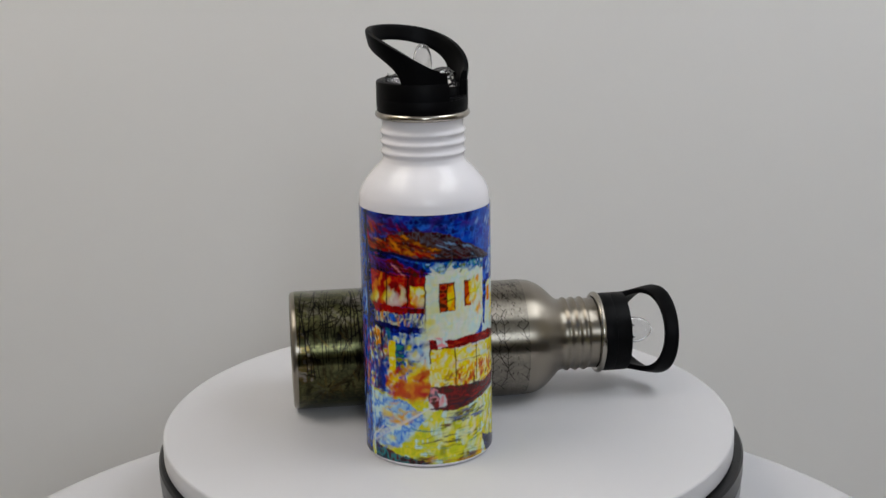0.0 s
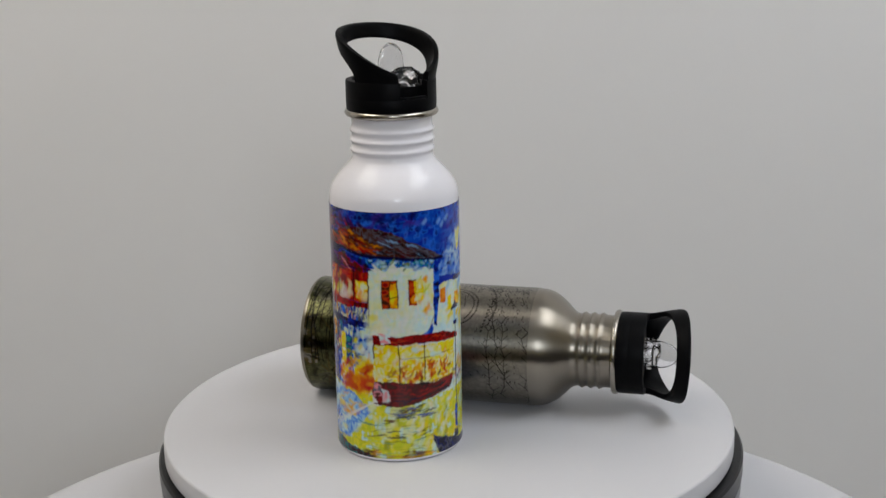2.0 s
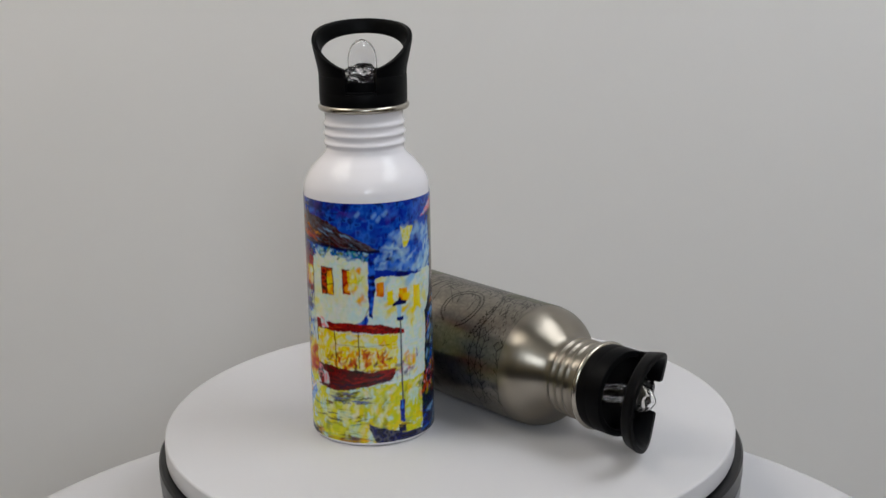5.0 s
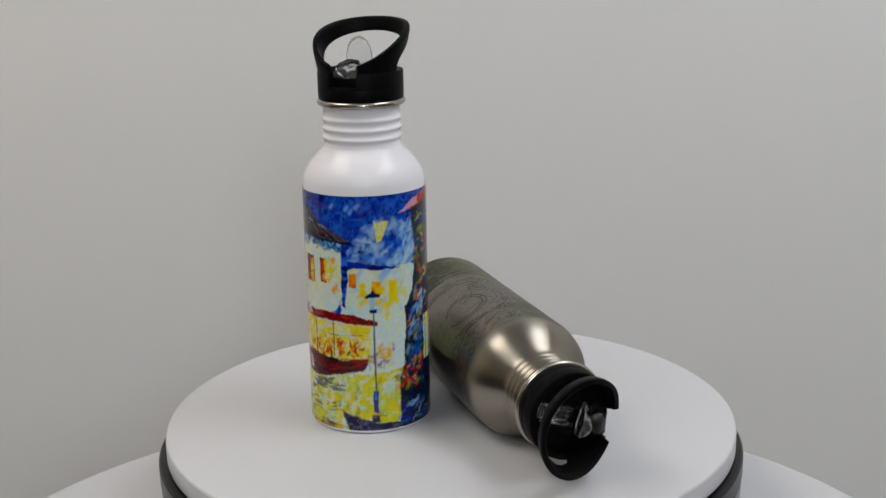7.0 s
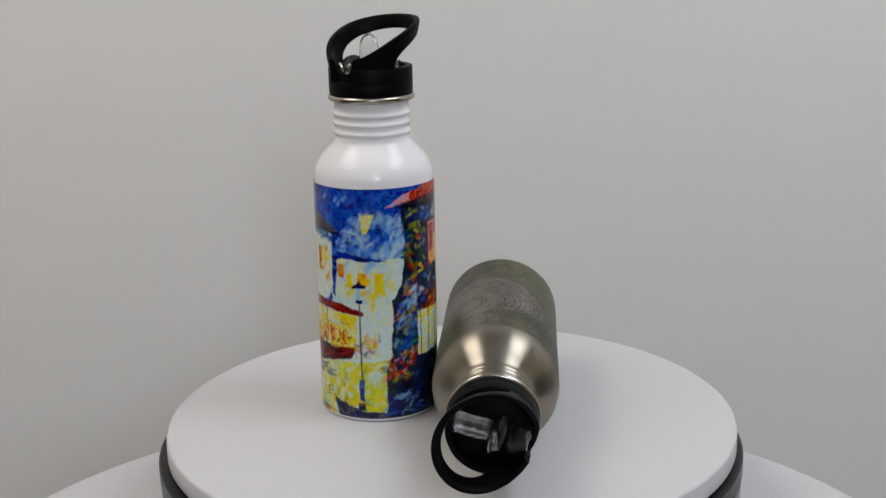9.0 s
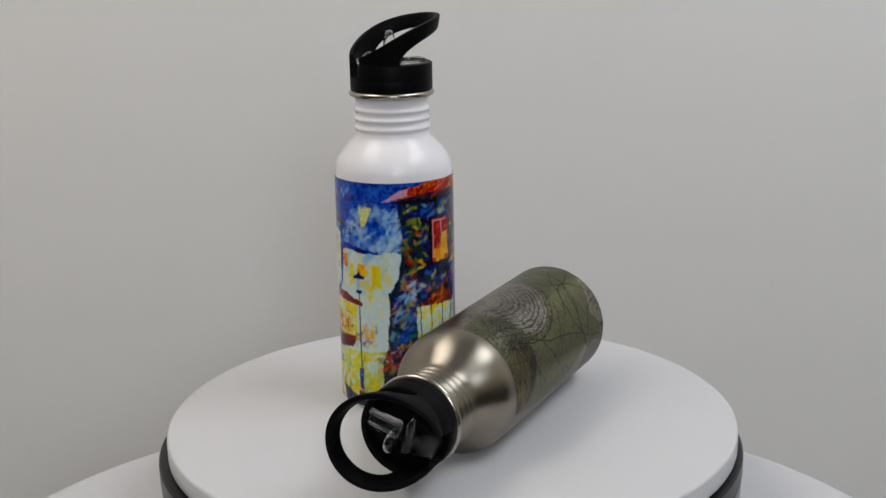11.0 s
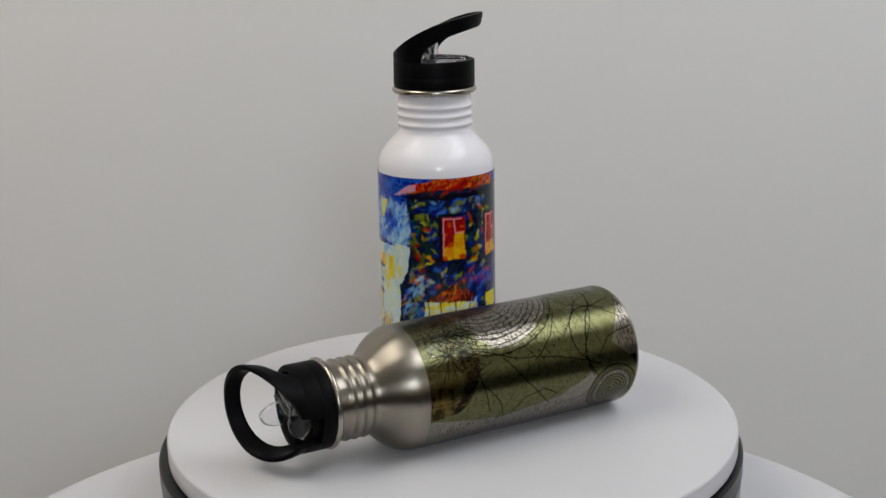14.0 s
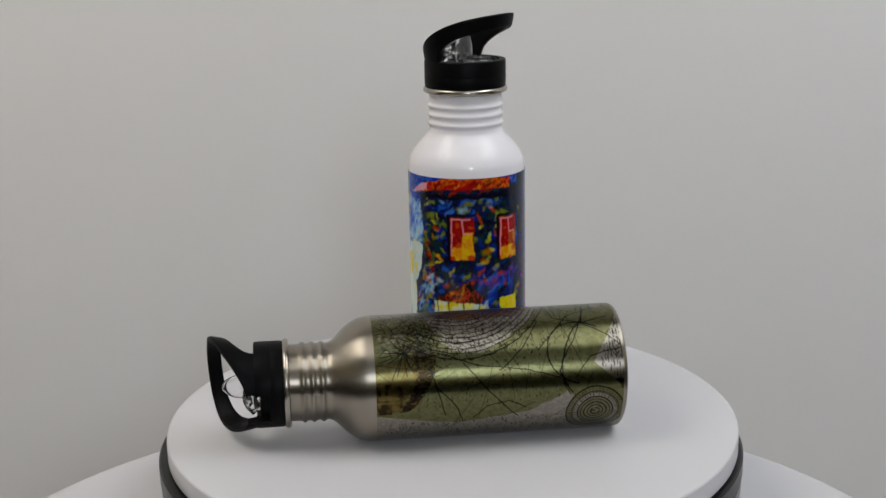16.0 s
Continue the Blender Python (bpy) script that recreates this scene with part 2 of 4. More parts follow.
def body_profile():
    p = [(0, 0.003), (0.026, 0.003), (0.0285, 0.0), (0.0335, 0.0)] + arc(BODY_R - 0.0026, 0.0026, 0.0026, -80, 0, 5)
    p += [(BODY_R, 0.03), (BODY_R, 0.09), (BODY_R, PRINT_TOP + 0.0005)]
    # shoulder: a dome that sweeps into the neck in one soft curve
    knots = [(0.0, 36.5), (0.01, 36.5), (5.0, 36.05), (9.5, 34.4), (13.5, 31.9), (17.0, 28.9), (19.6, 26.3), (21.6, 24.4), (23.6, 23.0), (26.0, 22.4), (28.0, 22.3)]
    for k in range(1, len(knots) - 2):
        for i in range(1, 5):
            f = i / 4
            q = [0.5 * (2 * b + (c - a) * f + (2 * a - 5 * b + 4 * c - d) * f * f + (3 * b - a - 3 * c + d) * f ** 3) for a, b, c, d in zip(*knots[k - 1:k + 3])]
            p.append((q[1] / 1000, PRINT_TOP + 0.0005 + q[0] / 1000))
    # neck with three rolled ridges
    for i in range(1, 61):
        z = PRINT_TOP + 0.0265 + i * (0.1930 - PRINT_TOP - 0.0265) / 60
        ridge = sum(math.exp(-((z - c) / 0.0014) ** 2) for c in (0.1743, 0.1798, 0.1853))
        p.append((0.0224 + 0.0012 * ridge, z))
    return p


def handle_top(u):
    """Height of the carrying loop's upper edge above the lip, along the cap from back to front."""
    s = (u + 0.025) / 0.055
    return 0.0224 + 0.0249 * s + 0.0042 * math.sin(math.pi * max(0, min(1, s)))


def handle_low(u):
    s = max(0.0, min(1.0, (u + 0.0035) / 0.0335))
    return 0.0165 + 0.0228 * s ** 0.42


DECK = 0.0183


def loop_radius(phi, z):
    return 0.0247 + max(0.0, z - 0.018) * 0.21


def cap_loop():
    """The carrying loop: a tall curved wall that leans forward from the back of the cap."""
    bm = bmesh.new()
    n, m, thick = 144, 12, 0.0036
    inner, outer = [], []
    for i in range(n):
        phi = 2 * math.pi * i / n
        u = 0.0262 * math.cos(phi)
        off = abs((phi - math.pi) * 0.025)
        hi = handle_top(u)
        if off < 0.0088:
            hi = min(hi, 0.0100)
        lo = handle_low(u) if u > -0.0035 else 0.0086
        o, k = [], []
        for j in range(m + 1):
            z = lo + (hi - lo) * j / m
            r = loop_radius(phi, z)
            ease = 0.0006 * (abs(2 * j / m - 1) ** 6)
            o.append(bm.verts.new(((r - ease) * math.cos(phi), (r - ease) * math.sin(phi), z)))
            k.append(bm.verts.new(((r - thick + ease) * math.cos(phi), (r - thick + ease) * math.sin(phi), z)))
        outer.append(o)
        inner.append(k)
    for i in range(n):
        a, b, c, d = outer[i], outer[(i + 1) % n], inner[i], inner[(i + 1) % n]
        for j in range(m):
            bm.faces.new((a[j], b[j], b[j + 1], a[j + 1]))
            bm.faces.new((c[j + 1], d[j + 1], d[j], c[j]))
        bm.faces.new((a[m], b[m], d[m], c[m]))
        bm.faces.new((c[0], d[0], b[0], a[0]))
    return bm


def cap_wall():
    """The upright rim of the cap, open at the back where the hinge sits."""
    bm = bmesh.new()
    n, gap = 120, 0.0088 / 0.025
    cols = []
    for i in range(n + 1):
        phi = -math.pi + gap + (2 * math.pi - 2 * gap) * i / n
        ring = [(0.0251, 0.0087), (0.0251, DECK - 0.0010), (0.0248, DECK - 0.0003), (0.0240, DECK), (0.0216, DECK), (0.0213, DECK - 0.0004), (0.0213, 0.0087)]
        cols.append([bm.verts.new((r * math.cos(phi), r * math.sin(phi), z)) for r, z in ring])
    for a, c in zip(cols, cols[1:]):
        for k in range(7):
            bm.faces.new((a[k], c[k], c[(k + 1) % 7], a[(k + 1) % 7]))
    bm.faces.new(cols[0])
    bm.faces.new(cols[-1][::-1])
    return bm


def spout():
    """The upright flat mouthpiece with a rounded end: a thin clear shell, hollow inside."""
    bm = bmesh.new()
    for inset, flip in ((0.0, False), (0.0005, True)):
        rings = []
        for s, w in ((0.0, 1.0), (0.35, 0.99), (0.6, 0.97), (0.72, 0.91), (0.82, 0.79), (0.91, 0.6), (0.97, 0.36), (1.0, 0.1)):
            x, y = (0.0030 - inset) * (0.5 + 0.5 * w), max(0.0003, 0.0085 * w - inset)
            z = 0.013 + inset + (0.0265 - 2 * inset) * s
            rings.append([bm.verts.new((x * math.cos(a), y * math.sin(a), z)) for a in [2 * math.pi * i / 40 for i in range(40)]])
        faces = [(a[i], a[(i + 1) % 40], c[(i + 1) % 40], c[i]) for a, c in zip(rings, rings[1:]) for i in range(40)]
        faces += [rings[-1], rings[0][::-1]]
        for f in faces:
            bm.faces.new(f[::-1] if flip else f)
    return bm


def crumpled(rx, ry, rz, seed):
    """A small faceted lump of clear moulded plastic."""
    bm = bmesh.new()
    bmesh.ops.create_icosphere(bm, subdivisions=3, radius=1)
    for v in bm.verts:
        k = 1 + 0.42 * noise.noise(v.co * 1.9 + Vector((seed, 0, 0))) + 0.16 * noise.noise(v.co * 4.5 + Vector((0, seed, 0)))
        v.co = Vector((v.co.x * rx, v.co.y * ry, max(-0.8, v.co.z) * rz)) * k
    return bm


def sports_bottle(body_mat, ring_mat):
    root = new("sports_bottle")
    body = part("body", lathe(body_profile(), 160), body_mat, root)
    part("lip", lathe(arc(LIP_R - 0.0019, LIP_Z, 0.0019, 0, 360, 16)[:-1], 128, close=True), ring_mat, root, "rolled bare steel lip")
    cap = part("cap", lathe([(0, 0.0155), (0.0205, 0.0155), (0.0211, 0.0150), (0.0211, 0.0088), (0.0249, 0.0088), (0.0251, 0.0084), (0.0251, 0.004), (0.0248, 0.0015), (0.0235, 0.0009), (0, 0.0009)], 128), BLACK, root, "black plastic screw cap")
    cap.matrix_basis = pose(0, 0, LIP_Z)
    part("rim", cap_wall(), BLACK, cap, "black plastic rim")
    part("carrying_loop", cap_loop(), BLACK, cap, "black plastic carrying loop")
    part("spout", spout(), CLEAR, cap, "clear plastic flip-up mouthpiece", raw=True).matrix_basis = pose(-0.0006, 0, -0.0022)
    part("pivot", crumpled(0.0070, 0.0084, 0.0072, 3.0), CLEAR, cap, "lumpy clear plastic hinge").matrix_basis = pose(-0.0142, -0.0006, 0.0176)
    bm = lathe([(0, -0.0098), (0.0017, -0.0098), (0.0021, -0.0091), (0.0021, 0.0091), (0.0017, 0.0098), (0, 0.0098)], 20)
    part("hinge_pin", bm, CLEAR, cap, "clear plastic hinge pin").matrix_basis = pose(-0.0050, 0, 0.0196, 90)
    bm = box(0.0010, 0.0212, -0.0052, -0.0022, 0.0158, 0.0206, 0.0011)
    box(0.0010, 0.0212, 0.0022, 0.0052, 0.0158, 0.0206, 0.0011, bm)
    box(0.0010, 0.0208, -0.0024, 0.0024, 0.0158, 0.0178, 0.0006, bm)
    part("valve_bar", bm, CLEAR, cap, "clear plastic valve bar with two ribs")
    return root, body


def wrap(name, ink, mat, parent, z0, z1, label):
    """A printed film round the body; ink: rows from bottom to top, columns round the body, linear colours."""
    nv, nu, _ = ink.shape
    ang = np.linspace(0, 2 * np.pi, nu, endpoint=False)
    zz = np.linspace(z0, z1, nv)
    r = BODY_R + 0.00025
    co = np.empty((nv, nu, 3))
    co[..., 0], co[..., 1], co[..., 2] = r * np.cos(ang), r * np.sin(ang), zz[:, None]
    idx = np.arange(nv * nu).reshape(nv, nu)
    nxt = np.roll(idx, -1, axis=1)
    quads = np.stack([idx[:-1], nxt[:-1], nxt[1:], idx[1:]], -1).reshape(-1, 4)
    me = bpy.data.meshes.new(name)
    me.vertices.add(nv * nu)
    me.vertices.foreach_set("co", co.ravel())
    me.loops.add(quads.size)
    me.loops.foreach_set("vertex_index", quads.ravel())
    me.polygons.add(len(quads))
    me.polygons.foreach_set("loop_start", np.arange(0, quads.size, 4))
    me.polygons.foreach_set("use_smooth", np.ones(len(quads), bool))
    me.update(calc_edges=True)
    at = me.color_attributes.new("ink", "FLOAT_COLOR", "POINT")
    at.data.foreach_set("color", np.concatenate([ink.reshape(-1, 3), np.ones((nv * nu, 1))], 1).ravel())
    me.materials.append(mat)
    ob = new(name, me)
    ob.parent = parent
    return tagged(ob, label)


# where the bottles stand on the disc
WHITE_AT, WHITE_FRONT = 0.0490, 251.0
STEEL_AT, STEEL_AXIS, STEEL_ROLL = Vector((0.00877, -0.09963, BODY_R)), radians(112.35), radians(164)


# ---- the printed pictures ----
MM_DEG = 2 * math.pi * BODY_R * 1000 / 360


def inks(*codes):
    """Ink colours from hex codes, brightened from how they look indoors to what the pigment reflects."""
    out = []
    for c in codes:
        v = np.array([int(c[i:i + 2], 16) / 255 for i in (0, 2, 4)])
        out.append(np.clip(np.where(v < 0.04045, v / 12.92, ((v + 0.055) / 1.055) ** 2.55) * 1.0, 0, 0.58))
    return out


def soft_noise(shape, cells, rng):
    """Smooth value noise in 0..1 that tiles across the columns."""
    gy, gx = cells
    g = rng.random((gy + 2, gx))
    y = np.linspace(0, gy, shape[0], endpoint=False)
    x = np.linspace(0, gx, shape[1], endpoint=False)
    iy, ix = y.astype(int), x.astype(int)
    fy, fx = y - iy, x - ix
    fy, fx = (fy * fy * (3 - 2 * fy))[:, None], (fx * fx * (3 - 2 * fx))[None]
    a, b = g[iy][:, ix], g[iy][:, (ix + 1) % gx]
    c, d = g[iy + 1][:, ix], g[iy + 1][:, (ix + 1) % gx]
    return (a * (1 - fx) + b * fx) * (1 - fy) + (c * (1 - fx) + d * fx) * fy


class Canvas:
    """A picture wrapped round a bottle: degrees across, millimetres up."""

    def __init__(self, nu, nv, lo, hi, first, seed):
        self.rng = np.random.default_rng(seed)
        self.nu, self.nv = nu, nv
        self.lo, self.hi, self.first = lo, hi, first
        self.px = np.full((nv, nu, 3), 0.5)
        shape = (nv, nu)
        self.wx = (soft_noise(shape, (36, 72), self.rng) - 0.5) * 3.2 + (soft_noise(shape, (110, 200), self.rng) - 0.5) * 1.6
        self.wy = (soft_noise(shape, (36, 72), self.rng) - 0.5) * 2.2 + (soft_noise(shape, (110, 200), self.rng) - 0.5) * 1.1
        self.grain = 0.6 * soft_noise(shape, (70, 60), self.rng) + 0.4 * soft_noise(shape, (40, 180), self.rng)
        self.fine = 0.5 * soft_noise(shape, (130, 60), self.rng) + 0.5 * soft_noise(shape, (60, 190), self.rng)
        self.a = first + np.arange(nu) * 360 / nu
        self.h = lo + np.arange(nv) * (hi - lo) / (nv - 1)

    def window(self, a0, a1, h0, h1):
        c0 = max(0, int((a0 - self.first) / 360 * self.nu) - 1)
        c1 = min(self.nu, int((a1 - self.first) / 360 * self.nu) + 2)
        r0 = max(0, int((h0 - self.lo) / (self.hi - self.lo) * (self.nv - 1)) - 1)
        r1 = min(self.nv, int((h1 - self.lo) / (self.hi - self.lo) * (self.nv - 1)) + 2)
        return slice(r0, max(r0, r1)), slice(c0, max(c0, c1))

    def put(self, sl, mask, colour):
        self.px[sl] = self.px[sl] * (1 - mask[..., None]) + colour * mask[..., None]

    def inside(self, pts, wob):
        xs, ys = [p[0] for p in pts], [p[1] for p in pts]
        sl = self.window(min(xs) - 3, max(xs) + 3, min(ys) - 2, max(ys) + 2)
        x = self.a[sl[1]][None] + self.wx[sl] * wob
        y = self.h[sl[0]][:, None] + self.wy[sl] * wob
        hit = np.zeros(x.shape, bool)
        for (x0, y0), (x1, y1) in zip(pts, pts[1:] + pts[:1]):
            if y0 != y1:
                hit ^= ((y0 > y) != (y1 > y)) & (x < (x1 - x0) * (y - y0) / (y1 - y0) + x0)
        return sl, hit

    def poly(self, pts, colours, wob=1.0, alpha=1.0):
        sl, hit = self.inside(pts, wob * 0.6)
        g = self.grain[sl]
        k = np.clip((g - 0.3) / 0.4, 0, 1) * (len(colours) - 1)
        i = np.minimum(k.astype(int), max(0, len(colours) - 2))
        f = (k - i)[..., None]
        cols = np.array(colours)
        paint = cols[i] * (1 - f) + cols[np.minimum(i + 1, len(colours) - 1)] * f
        self.put(sl, hit * alpha, paint)

    def rect(self, a0, h0, a1, h1, colours, wob=0.6, alpha=1.0):
        self.poly([(a0, h0), (a1, h0), (a1, h1), (a0, h1)], colours, wob, alpha)

    def dab(self, a, h, length, width, angle, colour, alpha=0.9):
        reach = length / 2 + width
        sl = self.window(a - reach / MM_DEG, a + reach / MM_DEG, h - reach, h + reach)
        x = (self.a[sl[1]][None] - a) * MM_DEG + self.wx[sl] * 0.25
        y = self.h[sl[0]][:, None] - h + self.wy[sl] * 0.3
        c, s = math.cos(angle), math.sin(angle)
        u, v = x * c + y * s, -x * s + y * c
        taper = 1 - 0.35 * u / length
        d = (np.abs(u / (length / 2)) ** 2.6 + np.abs((v + 0.16 * width * np.sin(u * 3 / width)) / (width / 2 * taper)) ** 2.2) ** 0.42
        self.put(sl, np.clip((1.2 - d) * (2.6 if width < 1.3 else 1.5), 0, 1) * alpha * (0.78 + 0.22 * self.fine[sl]), colour)

    def dabs(self, pts, colours, n, length, width, angle, spread=0.5, alpha=0.62):
        """Knife strokes strewn over a patch."""
        rng = self.rng
        xs, ys = [p[0] for p in pts], [p[1] for p in pts]
        for _ in range(n * 6):
            if n <= 0:
                break
            a, h = rng.uniform(min(xs), max(xs)), rng.uniform(min(ys), max(ys))
            hit = False
            for (x0, y0), (x1, y1) in zip(pts, pts[1:] + pts[:1]):
                if (y0 > h) != (y1 > h) and a < (x1 - x0) * (h - y0) / (y1 - y0) + x0:
                    hit = not hit
            if hit:
                n -= 1
                self.dab(a, h, length * rng.uniform(0.5, 1.7), width * rng.uniform(0.35, 1.3), radians(angle) + rng.normal() * spread, colours[rng.integers(len(colours))], alpha * rng.uniform(0.6, 1.3))

    def line(self, pts, width, colour, alpha=1.0, wob=0.25):
        for (x0, y0), (x1, y1) in zip(pts, pts[1:]):
            pad = width / MM_DEG + 2
            sl = self.window(min(x0, x1) - pad, max(x0, x1) + pad, min(y0, y1) - width - 1, max(y0, y1) + width + 1)
            x = self.a[sl[1]][None] * MM_DEG + self.wx[sl] * wob
            y = self.h[sl[0]][:, None] + self.wy[sl] * wob
            dx, dy = (x1 - x0) * MM_DEG, y1 - y0
            t = np.clip(((x - x0 * MM_DEG) * dx + (y - y0) * dy) / (dx * dx + dy * dy + 1e-9), 0, 1)
            d = np.hypot(x - x0 * MM_DEG - t * dx, y - y0 - t * dy)
            self.put(sl, np.clip((width / 2 - d) / 0.25 + 0.5, 0, 1) * alpha, colour)

    def blended(self, passes, amount):
        """Wet edges: each spot takes in some of its neighbours."""
        for _ in range(passes):
            tall = np.pad(self.px, ((1, 1), (0, 0), (0, 0)), "edge")
            near = (np.roll(self.px, 1, 1) + np.roll(self.px, -1, 1) + tall[:-2] + tall[2:]) / 4
            self.px = self.px * (1 - amount) + near * amount

    def rolled(self, zero):
        """The columns, begun at the angle zero."""
        return np.roll(self.px, -int(round((zero - self.first) / 360 * self.nu)), axis=1)


def street_picture():
    c = Canvas(840, 440, 2.4, 145.1, -90, 7)
    navy, night, blue, sky, pale, ice = inks("0f1230", "18205a", "243c94", "4a6cc0", "86a8d0", "b4cad0")
    cream, white, lemon, yellow, amber, orange = inks("c6ccae", "d2d8c8", "c9bf58", "cbae28", "c8861c", "b4500f")
    red, blood, wine, brown, black, green = inks("a02410", "7c1018", "4a0c1c", "46261a", "0e0d14", "2a5236")
    teal, olive, violet, pink, slate, moss = inks("3d7c80", "7d8434", "4b3a86", "cf8a90", "5a5a64", "1c3428")
    lime, = inks("aab04a")
    # sky
    c.poly([(-90, 70), (270, 70), (270, 146), (-90, 146)], [blue, blue, sky, night], 1)
    top_sky = [(-45, 120), (150, 120), (150, 145), (-45, 145)]
    c.dabs(top_sky, [blue, sky, night, violet, sky, blue], 150, 11, 5, 50, 0.8, 0.4)
    c.dabs([(-45, 134), (60, 138), (60, 145), (-45, 145)], [violet, night, navy], 50, 8, 3, 15, 0.5)
    c.dabs([(60, 122), (128, 122), (128, 143), (60, 143)], [sky, sky, blue, sky], 60, 6, 3.2, 60, 0.7, 0.45)
    c.dabs([(78, 104), (140, 104), (144, 128), (110, 130), (82, 120)], [pale, sky, ice, pale, sky], 100, 8, 4, 40, 0.7, 0.5)
    c.dabs([(120, 100), (146, 100), (146, 126), (132, 130)], [ice, pale, pale], 50, 6, 3, 70, 0.6)
    for a, h in ((80, 138), (84, 136), (90, 139), (66, 139), (96, 127)):
        c.dab(a, h, 4.5, 2.6, 1.2, pale, 0.6)
    # pale spire in the clouds
    c.poly([(104, 131), (107, 128.5), (112, 130), (119, 129.5), (115, 124), (111, 118.5), (107, 118), (105, 124)], [lemon, cream, lemon], 0.6)
    # fiery clouds over the roof
    c.dabs([(-46, 126), (-10, 128), (30, 134), (10, 138), (-20, 142), (-46, 140)], [orange, brown, wine, wine, red, violet, brown, navy], 90, 7, 2.6, -22, 0.35)
    # far houses and street haze
    c.poly([(72, 104), (148, 102), (146, 88), (134, 76), (134, 20), (72, 20)], [ice, white, ice, cream], 1)
    c.dabs([(76, 74), (135, 74), (140, 102), (76, 102)], [ice, white, ice, pale, cream, lemon], 70, 8, 4, 80, 0.5, 0.6)
    c.dabs([(88, 76), (128, 72), (130, 90), (88, 88)], [lemon, yellow, cream], 34, 6, 3, 60, 0.6, 0.7)
    c.poly([(73, 106), (90, 106.5), (112, 103.8), (132, 101.6), (110, 101.4), (92, 102), (75, 102)], [night, blue, blue], 0.8)
    for a0, h0, a1, h1, col in ((101, 86.5, 110, 94.5, (amber, yellow)), (117, 81, 126, 94.3, (lemon, yellow)), (80, 91, 87, 99, (orange, amber)), (90, 86, 96, 94, (lemon, yellow))):
        c.rect(a0, h0, a1, h1, list(col), 0.6)
    # left-hand balcony house
    c.poly([(-47, 126), (16, 118), (16, 74), (-47, 74)], [navy, night, blue, navy], 1)
    c.poly([(-40, 113), (16, 111), (14, 94), (-38, 94)], [red, orange, red, blood], 0.8)
    c.dabs([(-38, 95), (14, 95), (14, 111), (-38, 112)], [orange, red, blood, red, amber, wine], 40, 7, 3, 80, 0.4, 0.75)
    c.rect(2, 96, 14, 106, [cream, lemon, amber], 0.9)
    c.dabs([(-36, 95.5), (13, 96), (13, 102), (-36, 101)], [cream, lemon, white, amber], 16, 7, 5, 85, 0.2, 0.7)
    for a in (-20, 0, 15):
        c.line([(a, 112), (a - 1, 94)], 0.8, black, 0.9)
    c.poly([(-42, 120.5), (-10, 120), (17, 113), (10, 111.2), (-17, 112.4), (-40, 114)], [wine, violet, blood, brown], 1)
    c.dabs([(-40, 115), (-12, 114.5), (8, 112), (-10, 119), (-38, 120)], [pink, violet, wine, wine, black], 26, 7, 1.2, -20, 0.25)
    c.poly([(-40, 94), (14, 93.5), (14, 89.8), (-33, 88.6)], [blood, red, wine], 0.8)
    c.poly([(-36, 89), (14, 90.5), (14, 82), (-34, 81)], [sky, slate, cream, blue], 1)
    c.dabs([(-34, 81), (12, 82), (12, 90), (-34, 89)], [blue, navy, cream, amber, night], 60, 5, 1.2, 85, 0.3)
    c.poly([(-37, 84), (14, 82.6), (12, 80), (-34, 78.5)], [navy, night, blue], 0.8)
    # roof
    c.poly([(-44, 126), (-6, 136), (22, 136), (40, 133), (60, 126), (84, 117.5), (72, 117), (38, 120), (10, 121), (-13, 124), (-40, 123.5)], [brown, slate, brown, wine], 1)
    c.dabs([(10, 122), (40, 121), (76, 118.5), (42, 131), (20, 134.5)], [slate, brown, black, slate, brown, black, pale], 80, 8, 1.2, -24, 0.2, 0.7)
    c.dabs([(-44, 125), (-13, 124.5), (20, 122), (24, 127), (-5, 134), (-30, 130)], [orange, brown, red, orange, brown, black, wine, amber], 90, 8, 1.6, -18, 0.25, 0.75)
    c.line([(-40, 123.6), (-13, 123.4), (10, 120.6), (40, 119.6), (72, 117), (83, 117.4)], 1.7, navy, 0.95)
    # cream house front
    c.poly([(15, 112), (30, 116), (74, 116.5), (74, 81.8), (68, 78), (60, 75), (15, 75)], [cream, white, ice, cream], 0.8)
    c.poly([(6, 119.4), (74, 116.8), (74, 111.5), (62, 113.4), (48, 114.6), (32, 112.5), (21, 113)], [teal, sky, blue, green, pale], 1)
    c.dabs([(20, 113), (72, 112), (72, 116.5), (20, 118)], [teal, blue, pale, olive, green, ice], 46, 4, 1.8, 30, 0.7)
    c.poly([(18, 117), (30, 112), (38, 117), (44, 111), (24, 109)], [white, cream], 0.8, 0.85)
    c.dabs([(17, 76), (72, 80), (72, 110), (17, 108)], [cream, white, lemon, ice, cream, white], 70, 8, 4.4, 75, 0.5, 0.45)
    c.dabs([(60, 88), (72, 88), (72, 108), (60, 108)], [lemon, lime, amber, cream], 16, 5, 2.6, 70, 0.4, 0.7)
    c.rect(27, 91.2, 40.5, 107, [blood, orange, brown], 0.4)
    c.rect(34, 91.6, 40, 105.5, [lemon, yellow, amber], 0.6)
    c.line([(27, 91), (27, 107), (40.5, 107), (40.5, 92)], 0.6, brown, 0.9)
    c.line([(33.6, 106.5), (33.6, 97), (40, 98)], 0.6, brown, 0.9)
    c.rect(50, 92.5, 57, 106.8, [orange, blood, amber], 0.5)
    c.rect(55, 95, 63, 107, [lemon, yellow, cream], 0.9, 0.8)
    c.line([(50, 92.6), (50, 106.8), (57, 106.8)], 0.6, brown, 0.9)
